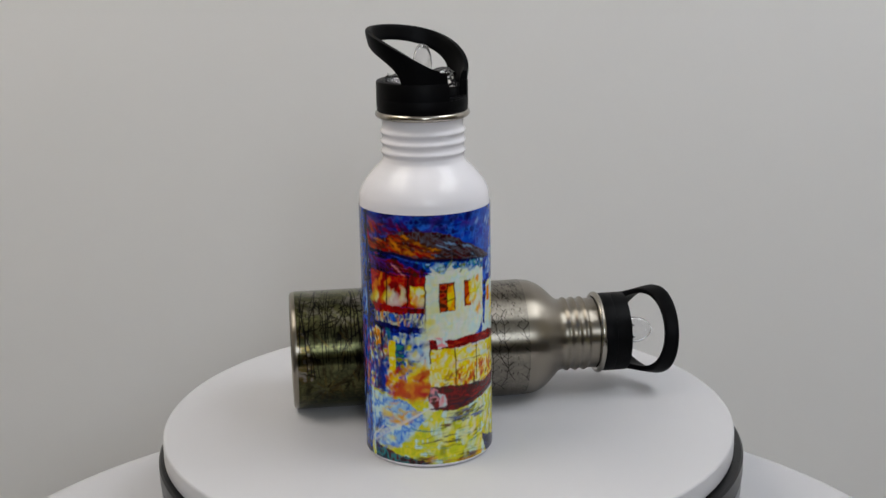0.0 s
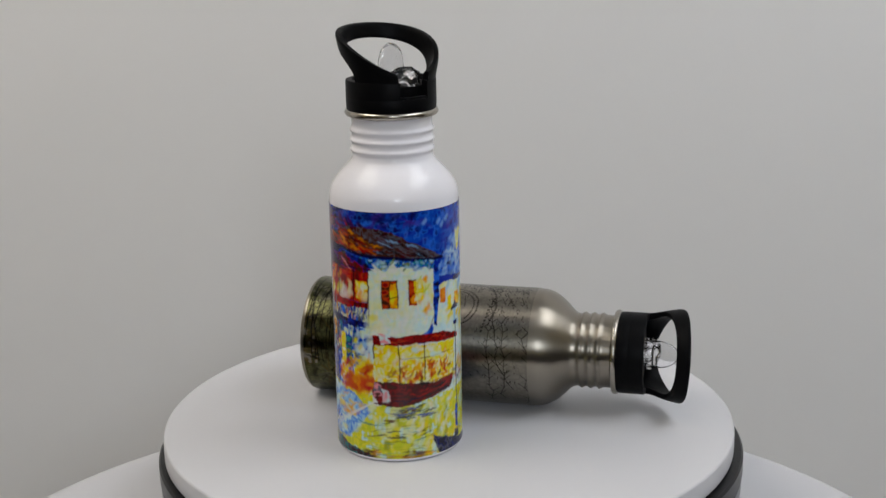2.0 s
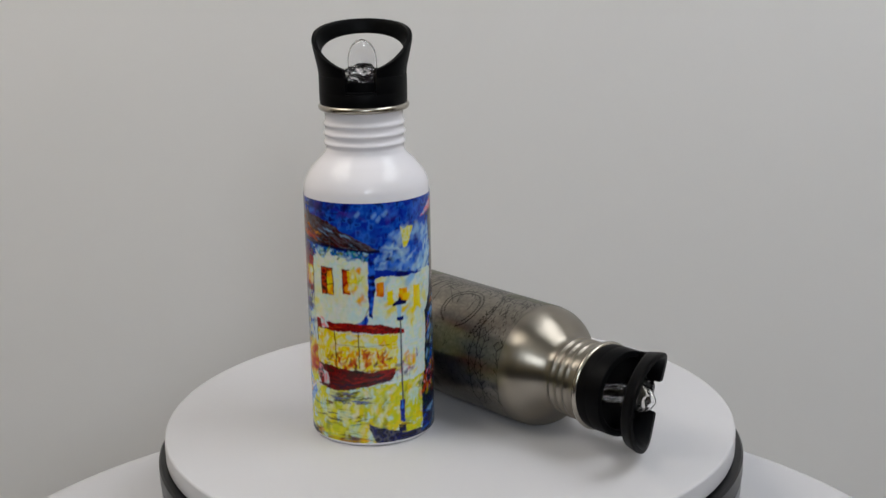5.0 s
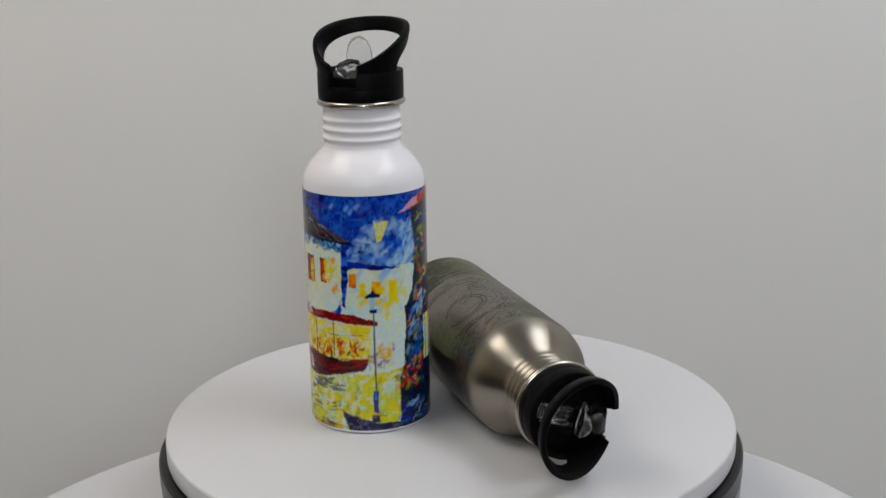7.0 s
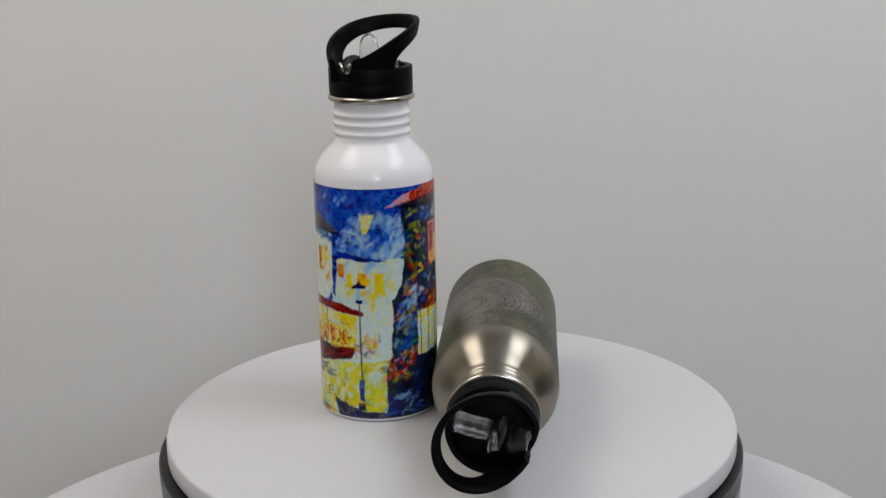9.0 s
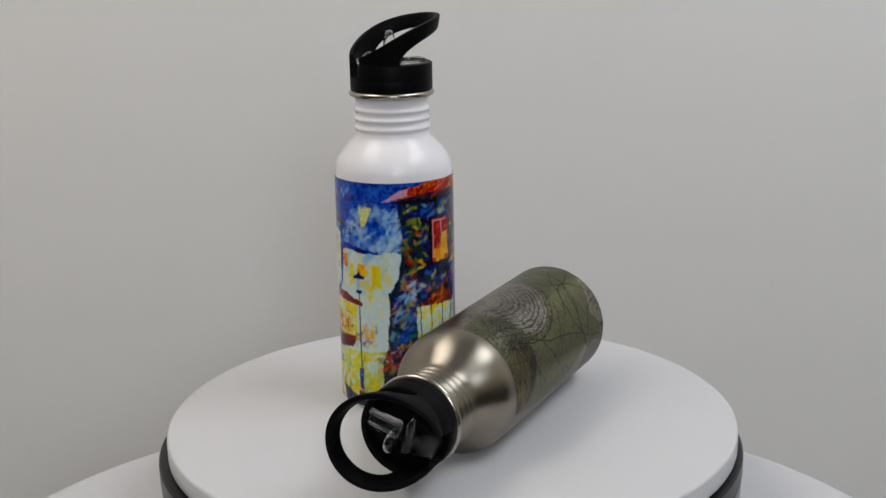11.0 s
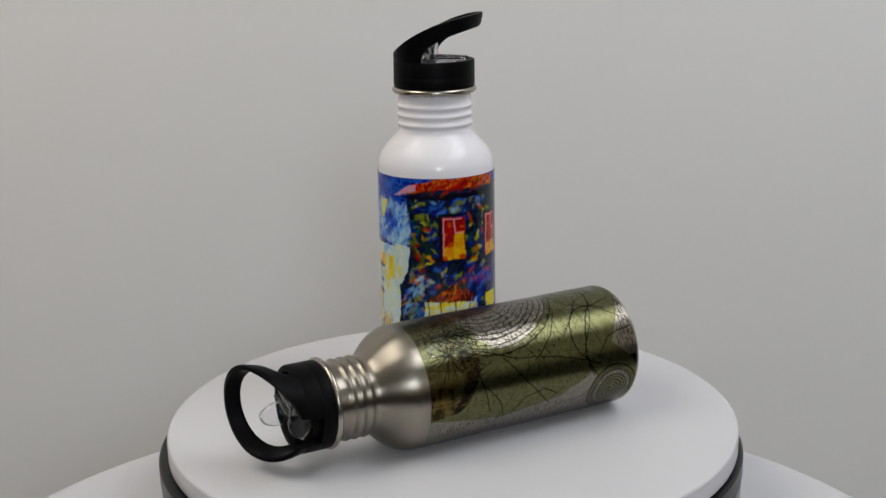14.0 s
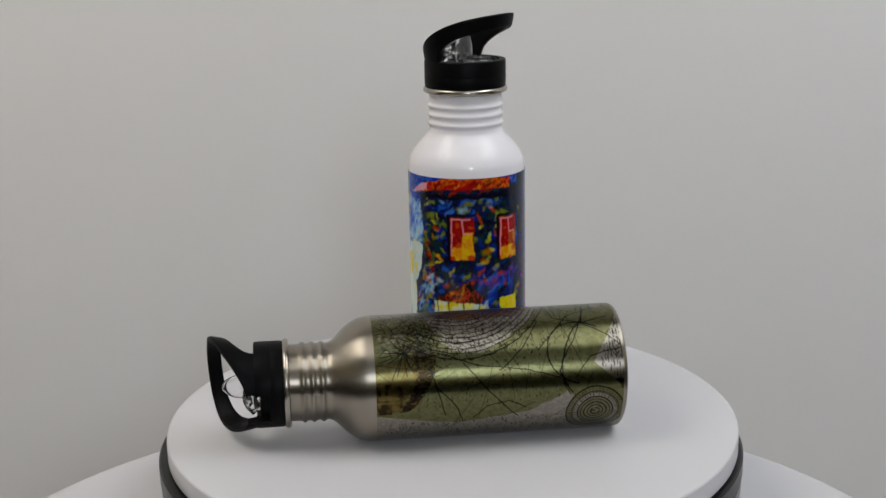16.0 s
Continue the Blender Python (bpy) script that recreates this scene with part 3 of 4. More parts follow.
    c.poly([(73.5, 114), (79, 112), (80, 104), (78, 90), (76, 78), (73, 80)], [navy, blue, sky], 0.9)
    c.line([(74, 86), (68, 77)], 0.5, slate, 0.8)
    # lower left: doorway, lanterns, flowers
    low_left = [(-47, 40), (16, 40), (16, 79), (-47, 79)]
    c.poly(low_left, [blue, sky, ice, lemon], 1)
    c.dabs([(-47, 42), (-20, 42), (-20, 78), (-47, 78)], [blue, night, orange, red, navy, amber, violet], 80, 6, 2.6, 75, 0.6)
    c.dabs([(-20, 56), (6, 56), (6, 78), (-20, 78)], [blue, navy, teal, night], 34, 6, 3, 30, 0.8)
    c.dabs([(2, 52), (17, 52), (17, 80), (2, 80)], [ice, white, pale, ice], 30, 6, 3.4, 60, 0.6)
    c.rect(-20, 54, -13, 74, [lemon, yellow, cream], 0.8)
    c.rect(-13, 55, -5, 72, [teal, green, blue, olive], 0.8)
    c.poly([(-36, 82), (-30, 79), (-28, 70), (-36, 69)], [lemon, cream, amber], 0.8)
    c.line([(-36, 81), (-33, 82.5), (-28, 80), (-27, 68)], 1.0, black, 0.9)
    c.dabs([(-24, 40), (16, 40), (17, 54), (-2, 60), (-24, 54)], [amber, orange, yellow, amber, red, yellow], 80, 5.5, 3, 50, 0.7)
    c.dabs([(-4, 46), (16, 46), (14, 62), (2, 62)], [yellow, amber, lemon], 24, 5, 2.8, 60, 0.6)
    # lamplight spilling from the house front over the street
    c.dabs([(2, 58), (34, 60), (62, 76), (60, 84), (16, 86), (4, 74)], [white, cream, ice, white, lemon], 46, 9, 5, 70, 0.5, 0.6)
    c.dabs([(-2, 44), (18, 44), (18, 60), (4, 60)], [amber, orange, yellow, lemon], 22, 7, 4, 60, 0.5, 0.6)
    # water and wet street
    c.poly([(-47, 44), (16, 40), (16, 34), (90, 38), (135, 40), (135, 2), (-47, 2)], [lime, lemon, lime, ice], 1.2)
    c.poly([(-47, 42), (-4, 40), (14, 30), (-10, 12), (-47, 10)], [pale, sky, pale, ice], 1.2)
    c.dabs([(-47, 6), (0, 10), (14, 28), (-10, 40), (-47, 42)], [pale, ice, pale, sky, ice, lemon], 46, 9, 3.6, 30, 0.35, 0.5)
    c.dabs([(-18, 26), (4, 26), (4, 34), (-18, 34)], [amber, yellow, amber], 12, 5, 3, 10, 0.4)
    c.dabs([(14, 5), (132, 5), (132, 34), (14, 34)], [lime, lemon, yellow, lime, cream, olive, lime, ice], 130, 7, 4.4, 84, 0.3, 0.7)
    c.dabs([(14, 16), (132, 16), (132, 42), (14, 34)], [cream, ice, lemon, white, lime], 46, 7, 3, 60, 0.6, 0.5)
    c.dabs([(30, 26), (60, 28), (62, 34), (36, 33)], [blue, night, slate, navy], 22, 5, 1, 6, 0.12)
    c.dabs([(0, 3), (110, 3), (110, 15), (0, 16)], [olive, brown, navy, black, teal, olive], 80, 7, 0.6, 2, 0.14, 0.75)
    c.poly([(-40, 11), (-10, 7), (16, 3.4), (20, 2), (-40, 2)], [black, wine, teal, navy], 1)
    c.dabs([(-44, 8), (-24, 8), (-24, 24), (-44, 24)], [blue, sky, night], 14, 7, 2.4, 70, 0.4, 0.6)
    c.dabs([(10, 2), (70, 2), (70, 6), (10, 7)], [wine, brown, amber, lime, orange], 30, 7, 2, 0, 0.2)
    for k in range(5):
        c.line([(28 - 3 * k, 40 - k), (-31 - 3 * k, 19 - 2.2 * k)], 0.8, white, 0.38, 0.1)
    c.line([(-42, 44), (-41, 6)], 1.0, ice, 0.8)
    c.line([(-46, 12), (-28, 22)], 1.0, white, 0.7)
    # orange lamplight pooled by the doorway, a dark blue banner beside it
    c.dabs([(-12, 42), (16, 42), (15, 56), (-6, 58)], [orange, amber, orange, yellow, red], 26, 9, 5, 40, 0.5, 0.75)
    c.dabs([(-40, 46), (-22, 46), (-22, 64), (-40, 64)], [night, blue, navy, blue], 16, 10, 4.5, 80, 0.3, 0.8)
    c.dabs([(-30, 24), (-14, 26), (-14, 38), (-30, 38)], [amber, yellow, ice], 8, 7, 4, 20, 0.4, 0.7)
    # the red boat
    c.poly([(18, 70), (99, 68), (98, 45), (46, 48), (17, 48)], [lemon, yellow, cream, lemon], 0.8)
    c.dabs([(19, 49), (96, 48), (97, 67), (19, 69)], [yellow, lemon, lemon, cream, amber, white], 70, 6, 3, 80, 0.6)
    c.dabs([(26, 48), (96, 46), (92, 58), (60, 60), (30, 54)], [orange, red, amber, blood, brown], 34, 4, 1.8, 70, 0.7, 0.8)
    c.poly([(17, 75.4), (36, 74.4), (55, 75.5), (82, 74.5), (106, 70), (106, 67.5), (80, 69), (55, 70.4), (36, 69.4), (18, 70)], [blood, wine, red, wine], 0.7)
    c.dabs([(20, 71), (60, 71.5), (100, 69), (96, 72), (50, 75)], [red, blood, wine, orange], 24, 7, 1.2, -4, 0.15)
    c.poly([(22, 76.5), (30, 77), (33, 71), (25, 70)], [pink, ice, white], 0.9)
    for pts in ([(40, 69.5), (40, 48)], [(63, 69), (63, 48.5)], [(18, 70), (18, 62)]):
        c.line(pts, 0.7, brown, 0.95)
    c.line([(42, 62), (67, 61.4), (90, 62)], 0.5, brown, 0.8)
    c.poly([(17, 48.4), (46, 48), (72, 46), (98, 47.5), (92, 41), (66, 36.6), (39, 33.6), (22, 34.5), (16, 40)], [wine, blood, wine, brown], 0.8)
    c.dabs([(40, 35.5), (90, 42), (92, 46), (44, 46)], [blood, wine, black, wine, black, red], 46, 8, 1.6, 12, 0.25, 0.8)
    c.poly([(17, 48), (24, 47), (24, 40), (17, 39)], [slate, pink, brown], 0.7)
    c.poly([(24, 45), (31, 43), (32, 36), (24, 35)], [ice, pink, white], 0.9, 0.85)
    c.dabs([(96, 42), (118, 42), (120, 54), (98, 52)], [violet, pink, lemon, yellow, slate, blood], 34, 4, 2, 60, 0.8)
    c.dabs([(108, 48), (120, 48), (120, 56), (108, 56)], [yellow, lemon, amber], 10, 4, 2.4, 70, 0.5)
    c.dabs([(-38, 112), (14, 110), (14, 113), (-38, 115)], [black, navy], 14, 7, 1.0, -8, 0.1, 0.8)
    c.dabs([(20, 33), (92, 40), (92, 42), (20, 35.5)], [black, navy, wine], 20, 6, 0.9, 8, 0.15, 0.85)
    c.dabs([(-46, 60), (-24, 60), (-24, 78), (-46, 78)], [black, navy, night], 16, 6, 1.6, 80, 0.4, 0.7)
    # figures in the cabin, its lit panes and the broken reflection of the hull
    c.dabs([(42, 50), (94, 50), (90, 58), (44, 57)], [red, blood, orange, wine, amber], 26, 4.5, 2.2, 75, 0.4, 0.85)
    c.dabs([(42, 62), (92, 61), (92, 67), (42, 68)], [white, cream, lemon, ice], 14, 4.5, 3, 5, 0.2, 0.75)
    c.dabs([(28, 24), (72, 27), (70, 33), (34, 32)], [navy, night, blue, wine], 20, 6, 1.1, 4, 0.12, 0.85)
    c.dabs([(8, 14), (66, 14), (66, 22), (8, 24)], [navy, olive, black, teal], 22, 7, 0.7, 3, 0.15, 0.7)
    c.dabs([(44, 8), (98, 8), (98, 24), (44, 26)], [lemon, cream, white, yellow], 24, 8, 3.4, 80, 0.3, 0.6)
    # street lamp
    c.line([(102, 76), (102.4, 50), (102.6, 28)], 1.0, slate, 0.95, 0.1)
    c.line([(101.6, 60), (102.2, 28)], 0.6, navy, 0.9, 0.1)
    c.rect(99.5, 13, 104.5, 27.5, [blue, night, sky], 0.4)
    c.rect(98, 7.6, 105.5, 12.2, [night, navy], 0.4)
    c.poly([(98.5, 85.5), (104, 85.5), (103, 77), (99.6, 77)], [ice, pale], 0.4)
    c.rect(98.5, 75.6, 105, 77.6, [blue, night], 0.4)
    c.poly([(94, 86), (100, 87.6), (102, 90), (104, 87.6), (109, 86.4), (108, 84.8), (95, 84.6)], [navy, night], 0.4)
    # dark kerb in front
    c.poly([(70, 14), (84, 11), (102, 7.4), (130, 6), (145, 2), (76, 2)], [navy, night, slate, navy], 0.9)
    c.dabs([(88, 8), (132, 8), (130, 16), (92, 18)], [lime, lemon, yellow], 16, 7, 1.6, -8, 0.2)
    # the tall flowered house
    c.poly([(146, 138), (144, 127), (148, 116), (146, 97), (139, 81), (133, 77), (135, 66), (131, 51), (132, 43), (126, 33), (126, 2), (270, 2), (270, 140)], [navy, moss, night, navy, moss], 1)
    wall = [(150, 60), (262, 60), (262, 134), (150, 134)]
    c.dabs(wall, [navy, blue, night, moss, black, navy, black, moss], 300, 7, 4, 60, 0.9, 0.7)
    c.dabs(wall, [olive, blue, sky, orange, lemon, green, moss, night, black, olive, navy, blue], 110, 5, 3.2, 60, 0.9, 0.75)
    c.dabs([(146, 84), (166, 84), (166, 130), (148, 130)], [olive, lemon, moss, red, olive, green, amber, black], 48, 4.6, 3, 60, 0.9, 0.8)
    c.dabs([(168, 122), (226, 122), (226, 133), (168, 133)], [blue, sky, pale, night, olive], 40, 5.4, 2.8, 50, 0.7)
    c.dabs([(204, 84), (228, 84), (228, 124), (204, 124)], [night, black, lime, orange, moss, olive, navy], 26, 5, 3.2, 60, 0.8, 0.8)
    c.dabs([(136, 58), (158, 58), (158, 92), (140, 84)], [blue, olive, amber, sky, night, pale], 50, 5, 2.8, 70, 0.6)
    c.dabs([(150, 76), (250, 76), (250, 92), (150, 92)], [orange, blue, black, sky, night, olive, violet, navy], 50, 6, 3.2, 30, 0.9, 0.75)
    # its windows
    for a0, a1, h0, h1 in ((178, 201, 94.5, 121), (227, 248, 93.5, 120)):
        c.rect(a0 - 3.5, h0, a0, h1 + 1, [black, navy], 0.6)
        c.rect(a0, h0, a1, h1, [red, blood, orange], 0.5)
        c.rect(a0 + 1, h0, a1, h0 + 8, [orange, yellow, amber], 0.9)
        c.rect((a0 + a1) / 2, h0 + 3, a1 - 0.5, h0 + 17, [yellow, amber, lemon], 0.9, 0.9 if a0 < 200 else 0.2)
        c.line([(a0 + 1, h0 + 3), (a0 + 1.5, h1 - 1), (a1 - 4, h1 - 1)], 0.9, pink, 0.95)
        c.line([((a0 + a1) / 2, h1 - 1), ((a0 + a1) / 2 + 1, h1 - 10), (a1 - 2, h1 - 10)], 0.8, pink, 0.95)
        c.line([(a0 - 2, h1 + 1.5), (a1 + 1, h1 + 1.5)], 1.5, black, 0.95)
    # its eaves
    c.poly([(134, 134), (250, 137), (250, 130), (226, 133), (190, 132), (150, 132)], [black, navy, black], 1)
    c.poly([(128, 133.6), (149, 141), (173, 144.8), (213, 145.4), (240, 144), (240, 138), (213, 138.6), (186, 138.8), (156, 136.8)], [orange, red, amber, orange, red], 0.7)
    c.dabs([(150, 138), (238, 139.5), (238, 143.5), (170, 144)], [orange, amber, red, blood, brown, red], 46, 9, 2.0, 28, 0.2, 0.7)
    c.poly([(128, 133.6), (146, 140.4), (154, 141.6), (152, 137.4)], [pink, pale, pink], 0.7)
    # awning, shopfront and flower boxes
    c.rect(160, 40, 215, 68, [ice, cream, lemon], 0.9)
    c.dabs([(160, 44), (206, 44), (206, 67), (160, 67)], [cream, lemon, ice, yellow, pale], 50, 6, 3.2, 85, 0.4)
    for a in (164, 176, 190, 205):
        c.line([(a, 67), (a, 40)], 0.8, navy, 0.9)
    c.poly([(159, 67.4), (174, 73), (186, 78), (197, 81.4), (200, 76), (213, 70), (211, 66.4), (178, 67.6)], [brown, wine, orange, brown, black], 0.8)
    c.dabs([(166, 68.5), (200, 69), (196, 78), (184, 75)], [orange, amber, blood, brown, wine], 20, 6, 1.8, 32, 0.3)
    c.dabs([(150, 72), (176, 76), (166, 84), (150, 82)], [ice, pale, blue], 20, 5, 2.6, 40, 0.6)
    c.dabs([(206, 60), (256, 60), (256, 86), (206, 86)], [blue, night, violet, sky, blue], 60, 7, 3.2, 50, 0.4)
    c.rect(227, 59, 248, 68.5, [yellow, lemon, lime], 0.9)
    c.dabs([(136, 40), (158, 40), (158, 66), (136, 66)], [blue, sky, navy, pale, teal, olive], 60, 6, 2.8, 65, 0.5)
    c.dabs([(128, 2), (270, 2), (270, 40), (132, 36)], [navy, night, black, blue, moss], 140, 6, 3, 40, 0.8)
    c.dabs([(118, 26), (134, 24), (158, 28), (158, 46), (128, 42)], [red, orange, green, olive, yellow, pink, moss], 75, 3.2, 2.4, 50, 1.2)
    c.dabs([(128, 30), (148, 29), (150, 39), (130, 41)], [red, red, orange, pink], 24, 2.8, 2.2, 50, 1.2)
    c.dabs([(126, 4), (166, 4), (160, 18), (128, 18)], [blue, pale, sky, night], 36, 7, 1.8, 15, 0.4)
    # the join of the film, dark blue beside light streaks
    c.poly([(250, 146), (270, 146), (270, 2), (256, 2)], [navy, night, moss], 1)
    c.dabs([(250, 60), (270, 60), (270, 132), (250, 132)], [olive, night, red, blue, moss, navy], 60, 5, 3, 65, 0.7)
    c.poly([(-90, 146), (-45, 146), (-45, 2), (-90, 2)], [night, blue, sky, navy], 1)
    c.dabs([(-90, 80), (-47, 80), (-47, 142), (-90, 142)], [night, blue, navy, pale, sky], 90, 9, 2.4, 85, 0.25)
    c.dabs([(-90, 42), (-47, 42), (-47, 80), (-90, 80)], [orange, red, blue, amber, night], 70, 7, 2.6, 80, 0.4)
    c.dabs([(-90, 4), (-47, 4), (-47, 42), (-90, 42)], [sky, pale, blue, ice, night], 70, 7, 2.4, 80, 0.4)
    c.line([(-46, 145), (-45, 110), (-46, 78)], 2.2, navy, 0.95)
    c.blended(2, 0.6)
    # ridges of thick paint
    c.px *= (0.94 + 0.12 * c.fine)[..., None]
    grey = c.px.mean(-1, keepdims=True)
    c.px = (grey + (c.px - grey) * 1.24) * np.clip(0.80 + 0.9 * grey, 0.8, 1.06)
    return np.clip(c.rolled(WHITE_FRONT), 0.003, 0.7)


def map_picture():
    c = Canvas(760, 400, 3.0, 145.2, -90, 11)
    rng = c.rng
    green, deep, lightgreen = np.array((0.182, 0.179, 0.078)), np.array((0.085, 0.088, 0.042)), np.array((0.225, 0.224, 0.11))
    steel, dull, ink = np.array((0.41, 0.37, 0.315)), np.array((0.33, 0.30, 0.25)), np.array((0.012, 0.010, 0.007))
    brown, rust, olive_grey = np.array((0.16, 0.115, 0.036)), np.array((0.05, 0.034, 0.016)), np.array((0.13, 0.125, 0.08))
    c.poly([(-90, 0), (270, 0), (270, 150), (-90, 150)], [green, lightgreen, green], 1)
    # the far side is mostly bare steel towards the neck
    c.poly([(84, 150), (100, 60), (110, 28), (150, 46), (200, 44), (230, 60), (270, 50), (270, 150)], [steel, dull, steel], 1.5)
    c.poly([(-90, 150), (-90, 50), (-60, 60), (-46, 150)], [steel, dull], 1.5)
    c.poly([(96, 0), (225, 0), (225, 44), (120, 46), (96, 30)], [green, deep, green * 0.8], 1.5)
    # bare strip of steel curling across the green
    c.poly([(110, 118), (66, 112), (48, 106), (38, 98), (37, 86), (42, 76), (54, 66), (70, 54), (110, 40)], [steel, steel, dull], 1)
    c.poly([(-16, 147), (-22, 127), (-30, 100), (-26, 80), (-21, 60), (-8, 42), (-2, 36), (-10, 30), (-40, 0), (-90, 0), (-90, 147)], [steel, dull, steel], 1)
    c.poly([(72, 0), (71, 3), (50, 9), (23, 20), (10, 11), (0, 0)], [steel, steel], 0.6)
    c.poly([(130, 0), (200, 0), (190, 14), (150, 10)], [dull, brown, deep], 1.2)
    # the brown coast by the neck
    c.poly([(30, 146), (36, 130), (42, 119), (35, 112), (14, 114), (-4, 120), (-13, 127), (-16, 142), (-14, 146)], [green, brown, green * 0.8, brown], 1)
    c.poly([(46, 124), (44, 112), (30, 111), (14, 113), (0, 119), (-12, 126), (-14, 132), (8, 124), (22, 121)], [rust, brown, ink, rust], 1.2)
    c.poly([(12, 146), (14, 136), (8, 128), (-8, 130), (-15, 136), (-15, 146)], [brown * 1.4, brown * 1.1, rust], 1)
    c.dabs([(10, 112), (40, 112), (40, 124), (10, 122)], [rust, ink, brown, deep], 40, 4, 1.6, 90, 0.5)
    c.poly([(40, 146), (60, 146), (62, 118), (44, 116)], [green, deep, dull], 1.2, 0.7)
    c.dabs([(38, 112), (64, 112), (66, 142), (40, 142)], [ink, deep, rust, np.array((0.10, 0.13, 0.14))], 110, 5, 0.7, 90, 0.8, 0.9)
    c.dabs([(70, 110), (100, 104), (100, 142), (60, 142)], [ink, dull, rust], 110, 5, 0.55, 60, 1.2, 0.9)
    # survey lines
    for _ in range(44):
        a, s, g = rng.uniform(-20, 100), rng.uniform(20, 125), rng.uniform(0, math.pi)
        n = rng.uniform(14, 40)
        c.line([(a, s), (a + n * math.cos(g) / MM_DEG, s + n * math.sin(g))], 0.42, ink, 0.62, 0.06)
    for pts in ([(28, 95), (0, 80), (-26, 64)], [(-16, 60), (-8, 70), (-12, 82), (-24, 90)], [(84, 20), (60, 26), (44, 30.5), (25, 38.7), (5, 38), (-6, 34)], [(86, 14), (72, 32), (52, 42), (36, 52)], [(36, 0), (28, 22), (12, 30)], [(40, 112), (26, 88), (20, 60), (10, 40)], [(66, 50), (40, 60), (20, 74)], [(10, 112), (-10, 100), (-28, 96)], [(24, 114), (-20, 106)], [(70, 8), (62, 24), (70, 40), (96, 44)]):
        c.line(pts, 0.65, ink, 0.9, 0.22)
    # contour lines and ticks sweeping through the bare strip
    def ring(a, h, r, g0, g1, n=22):
        return [(a + r * math.cos(q) / MM_DEG, h + r * math.sin(q)) for q in np.linspace(radians(g0), radians(g1), n)]

    for k in range(12):
        r = 17 + 3.3 * k + rng.uniform(-0.5, 0.5)
        c.line(ring(115, 95, r, 150 - 3 * (k % 3), 250 + 4 * (k % 4)), rng.uniform(0.35, 0.8), ink, 0.9, 0.3)
    for _ in range(300):
        r, g = rng.uniform(18, 54), rng.uniform(150, 252)
        q = radians(g)
        c.dab(115 + r * math.cos(q) / MM_DEG, 95 + r * math.sin(q), rng.uniform(1.2, 3.6), rng.uniform(0.35, 0.6), q + (0 if rng.random() < 0.6 else 1.57), ink, 0.85)
    for _ in range(90):
        a, s0 = rng.uniform(36, 118), rng.uniform(70, 140)
        g = rng.normal() * 0.5 + (0.4 if a > 70 else 1.3)
        n = rng.uniform(3, 10)
        c.line([(a, s0), (a + n * math.cos(g) / MM_DEG, s0 + n * math.sin(g))], 0.42, ink, 0.85, 0.15)
    # a burst of rays by the neck, and the large survey circle by the base
    for k in range(22):
        g, n = 2 * math.pi * k / 22 + rng.normal() * 0.1, rng.uniform(6, 17)
        c.line([(40, 129), (40 + n * math.cos(g) / MM_DEG, 129 + n * math.sin(g))], 0.5, ink, 0.9, 0.12)
    c.dabs([(34, 126), (46, 126), (46, 132), (34, 132)], [ink, rust], 12, 2, 1.2, 40, 1, 0.9)
    c.dabs([(16, 110), (62, 106), (78, 116), (74, 130), (30, 122)], [ink, rust, deep, ink], 120, 3.4, 0.9, 60, 1.4, 0.85)
    c.line(ring(34, 28, 18.5, -40, 175, 26), 0.8, ink, 0.95, 0.3)
    c.line([(92, 20), (64, 24), (56, 30), (36, 36), (16, 40), (5, 37), (-4, 33)], 0.9, ink, 0.95, 0.25)
    c.line([(63, 26), (48, 11), (34, 2)], 0.6, ink, 0.9, 0.2)
    # grey clouded patches
    c.dabs([(88, 6), (140, 6), (140, 58), (96, 60)], [dull, deep, steel, dull * 0.7], 46, 12, 4.5, 70, 0.6, 0.5)
    # short bars of unreadable lettering
    for a0, a1, s0, s1, n in ((36, 98, 54, 114, 420), (-70, -26, 32, 140, 420), (22, 70, 1, 16, 160), (92, 152, 118, 143, 110), (140, 200, 60, 140, 50), (-12, 60, 30, 125, 170)):
        for _ in range(n):
            a, s = rng.uniform(a0, a1), rng.uniform(s0, s1)
            if a0 == 22 and s > 17 - (a - 22) * 0.25:
                continue
            c.dab(a, s, rng.uniform(1.0, 2.8), 0.5, rng.normal() * (0.12 if a0 in (22, -60) else 0.3), ink, 0.85)
    # compass rings with a band of lettering bars
    for r, tone in ((17, green), (13.6, steel), (10.4, green)):
        c.poly(ring(-26, 19, r, 0, 355, 30), [tone, tone * 0.85], 0.3, 0.8)
    for r, w in ((17, 0.9), (14, 0.5), (13.2, 0.5), (10.4, 0.8), (8.6, 0.5), (6.6, 0.7), (4.6, 0.5), (2.6, 0.7)):
        c.line(ring(-26, 19, r, 0, 360, 40), w, ink, 0.9, 0.12)
    for k in range(46):
        if k % 7:
            q = 2 * math.pi * k / 46
            c.dab(-26 + 11.9 * math.cos(q) / MM_DEG, 19 + 11.9 * math.sin(q), 1.6, 0.7, q, ink, 0.9)
            c.dab(-26 + 15.6 * math.cos(q) / MM_DEG, 19 + 15.6 * math.sin(q), 1.4, 0.5, q, ink, 0.8)
    c.dabs([(-30, 16), (-20, 16), (-20, 22), (-30, 22)], [ink, dull], 8, 2, 1.0, 40, 1)
    c.poly([(-2, 4), (8, 8), (6, 0), (-4, 0)], [deep, ink], 1)
    # columns of small bars in the bare corner by the base
    for k in range(9):
        for _ in range(16):
            a = rng.uniform(4, 66)
            if 1.5 + 1.7 * k < (19 - 0.33 * (a - 23) if a > 23 else 0.85 * a) - 1:
                c.dab(a, 1.5 + 1.7 * k, rng.uniform(1.2, 3.4), 0.55, 0, ink, 0.85)
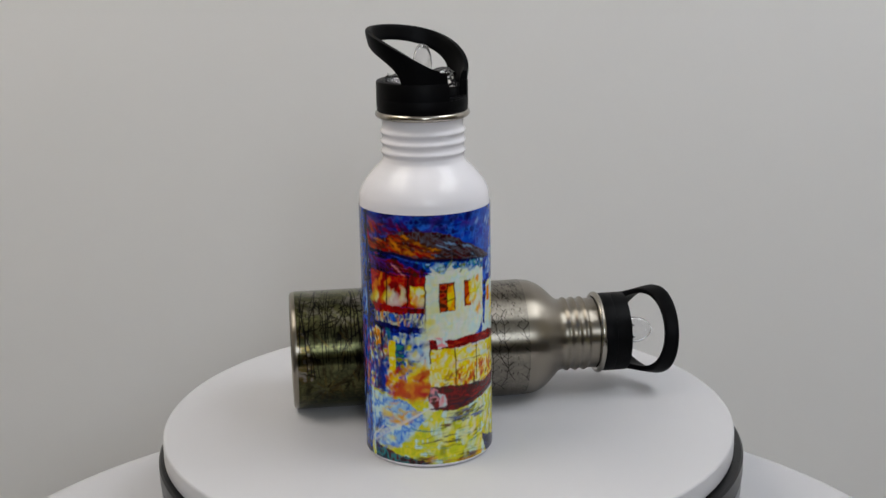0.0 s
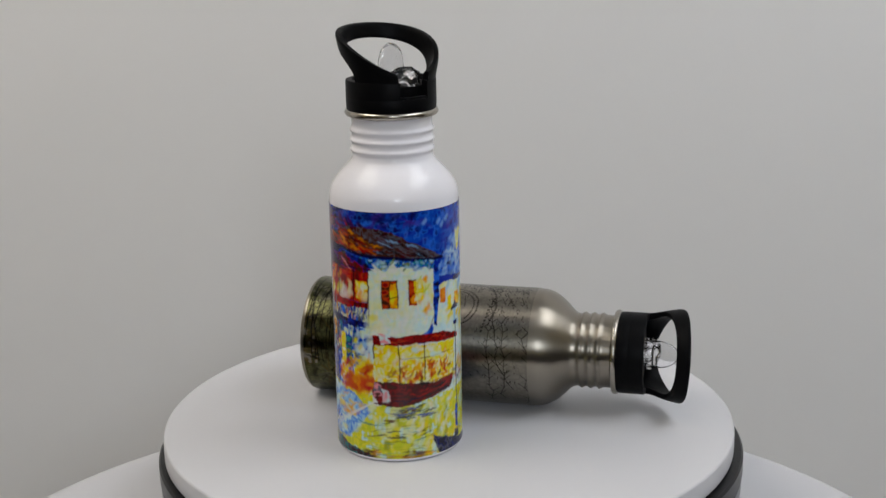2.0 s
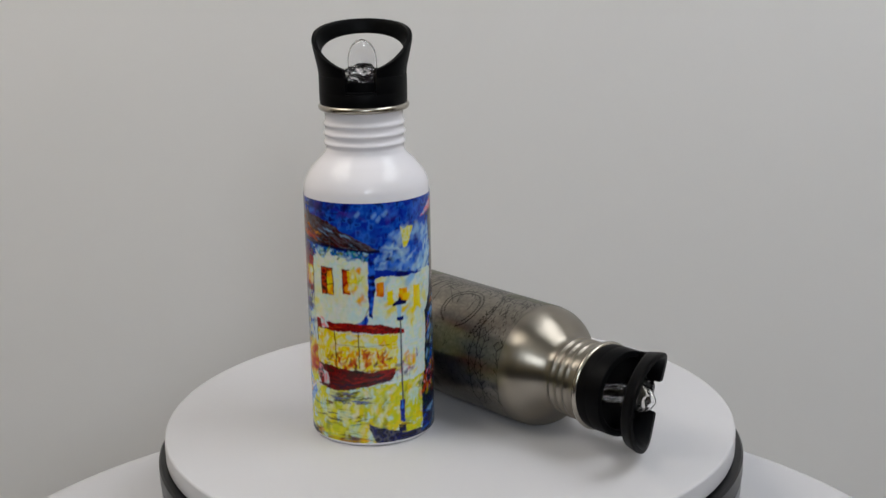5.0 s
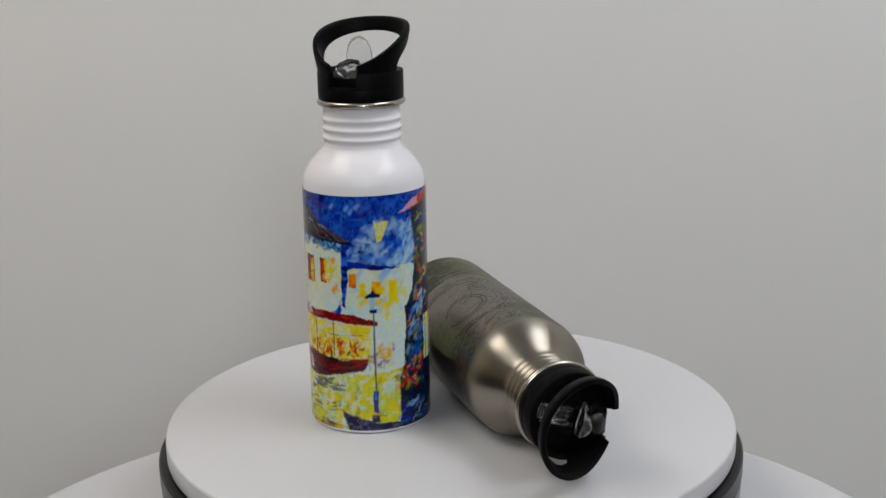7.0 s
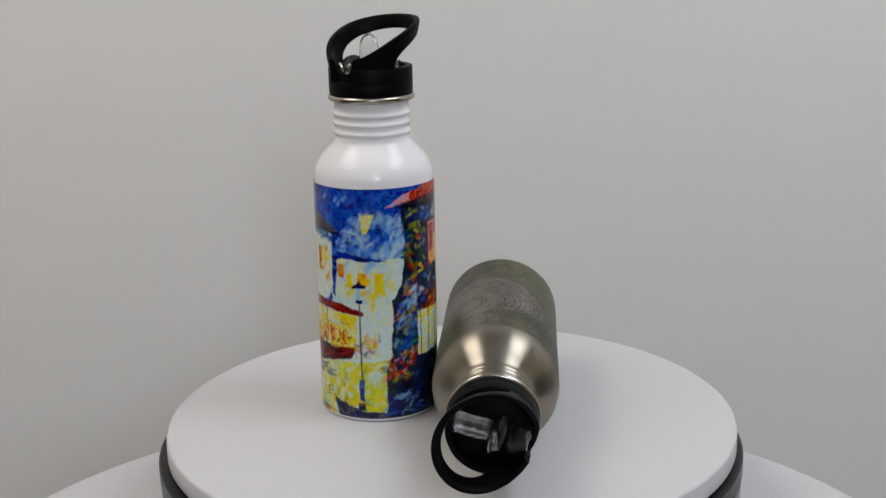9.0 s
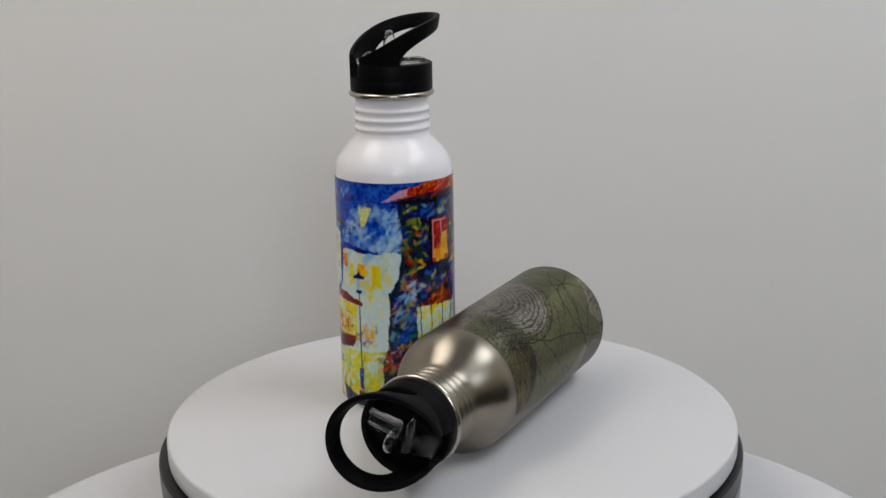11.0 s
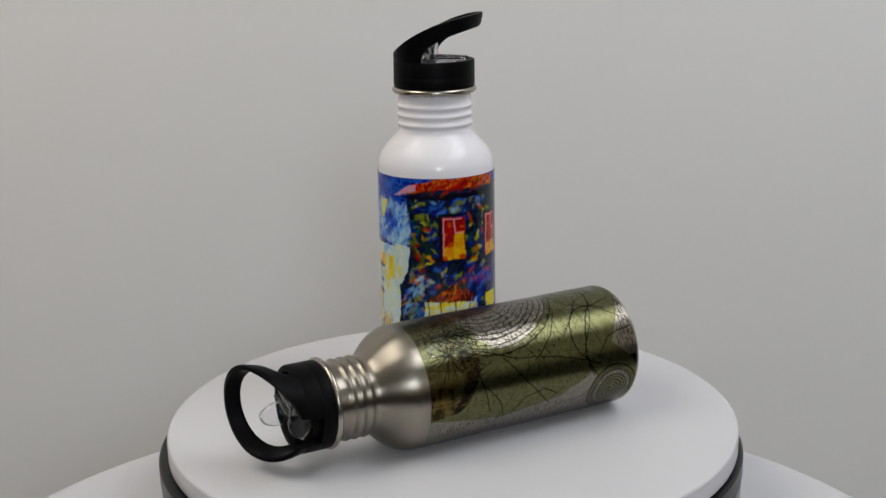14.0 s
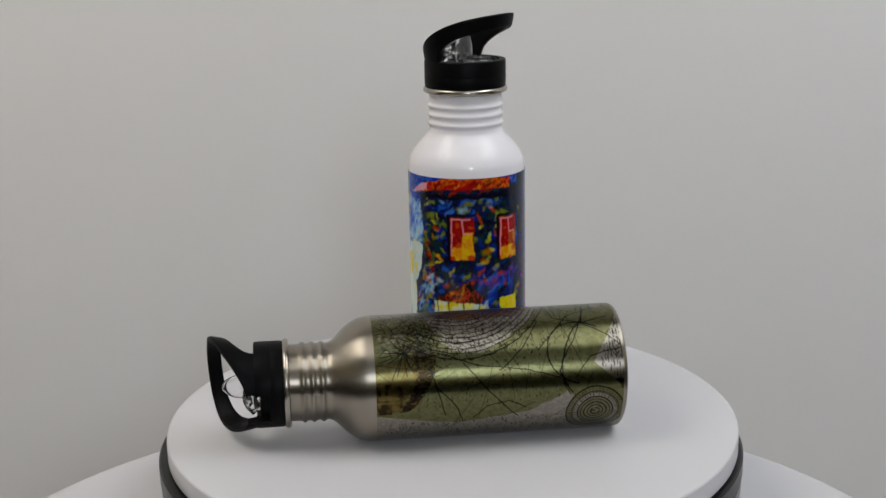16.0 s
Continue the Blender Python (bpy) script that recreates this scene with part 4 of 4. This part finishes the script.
    # dotted soundings
    for k in range(15):
        f = k / 14
        c.dab(80 - 64 * f, 30 + 43 * f ** 1.5, 1.5, 1.4, 0.5, ink, 0.95)
    # dead trees and reeds on the far side
    for _ in range(52):
        a, s = rng.uniform(150, 200), rng.uniform(2, 58)
        n = rng.uniform(20, 84)
        lean = rng.normal() * 3.4
        c.line([(a, s), (a - n * 0.5, s + lean * 0.4), (a - n, s + lean * 1.5)], rng.uniform(0.35, 0.85), ink, 0.88, 0.2)
    for _ in range(70):
        a, s = rng.uniform(108, 150), rng.uniform(4, 46)
        g, n = rng.normal() * 0.7 + 2.6, rng.uniform(3, 8)
        c.dab(a, s, n, rng.uniform(0.6, 1.2), g, ink, 0.8)
    # a leafy clump at the water's edge
    for k in range(34):
        g, n = rng.uniform(0, 2 * math.pi), rng.uniform(6, 15)
        c.dab(203 + 0.5 * n * math.cos(g) / MM_DEG, 20 + 0.6 * n * math.sin(g), n * 0.8, 1.2, g, [brown, olive_grey, deep, ink][k % 4], 0.8)
    # branching thistles by the neck
    for k in range(4):
        a, s = 236 - 14 * (k % 3), 124 + 6 * k
        for step in range(11):
            a2, s2 = a - rng.uniform(6, 10), s + rng.normal() * 1.6
            c.line([(a, s), (a2, s2)], 0.5, ink, 0.8, 0.15)
            for side in (-1, 1):
                n = rng.uniform(2, 6)
                c.line([(a2, s2), (a2 - n, s2 + side * n * 0.7)], 0.42, ink, 0.75, 0.15)
            a, s = a2, s2
    c.dabs([(150, 6), (215, 6), (215, 90), (150, 60)], [deep, ink, rust, brown, deep, ink], 110, 9, 3, 20, 0.7, 0.7)
    # dotted rings on the bare side
    for r, g0, g1 in ((14.5, 20, 330), (12.0, 40, 300), (26, 60, 190)):
        for x, y in ring(123, 97, r, g0, g1, int(r * (g1 - g0) / 85)):
            c.dab(x, y, 1.3, 1.2, 0, ink, 0.95)
    for k in range(11):
        c.dab(113 + 3.7 * k, 121 - 0.5 * k, 1.7, 1.6, 0, ink, 0.95)
    c.px *= (0.52 + 0.16 * c.fine)[..., None]
    return np.clip(c.rolled(math.degrees(STEEL_ROLL)), 0.01, 0.9)


white_bottle, white_body = sports_bottle(ENAMEL, BRIGHT_STEEL)
tagged(white_bottle, "white enamelled sports bottle with a bright painted street scene, standing upright", "bottle", "bottles on the turntable")
steel_bottle, steel_body = sports_bottle(STEEL, BRIGHT_STEEL)
tagged(steel_bottle, "brushed steel sports bottle, green map print, lying on its side", "bottle", "bottles on the turntable")
wrap("street_print", street_picture(), STREET_PRINT, white_body, 0.0024, PRINT_TOP, "glossy printed painting of a harbour street")
wrap("map_print", map_picture(), MAP_PRINT, steel_body, 0.0030, 0.1452, "green and brown map print on bare steel")



def steel_rest():
    axis = Vector((math.cos(STEEL_AXIS), math.sin(STEEL_AXIS), 0))
    side = Vector((-axis.y, axis.x, 0))
    front = side * math.cos(STEEL_ROLL) + Vector((0, 0, 1)) * math.sin(STEEL_ROLL)
    m = Matrix((front, axis.cross(front), axis)).transposed().to_4x4()
    return Matrix.Translation(STEEL_AT) @ m


def motions():
    times = [0.5 * i for i in range(33)]
    spin = [(t, pose(0, 0, 0, 0, 0, turn_at(t))) for t in times]
    walk(disc, [(t, Matrix.Translation((0, 0, top)) @ m @ Matrix.Translation(DISC_OFF)) for t, m in spin])
    walk(white_bottle, [(t, m @ pose(WHITE_AT, 0, 0, 0, 0, WHITE_FRONT)) for t, m in spin])
    walk(steel_bottle, [(t, m @ steel_rest()) for t, m in spin])


motions()
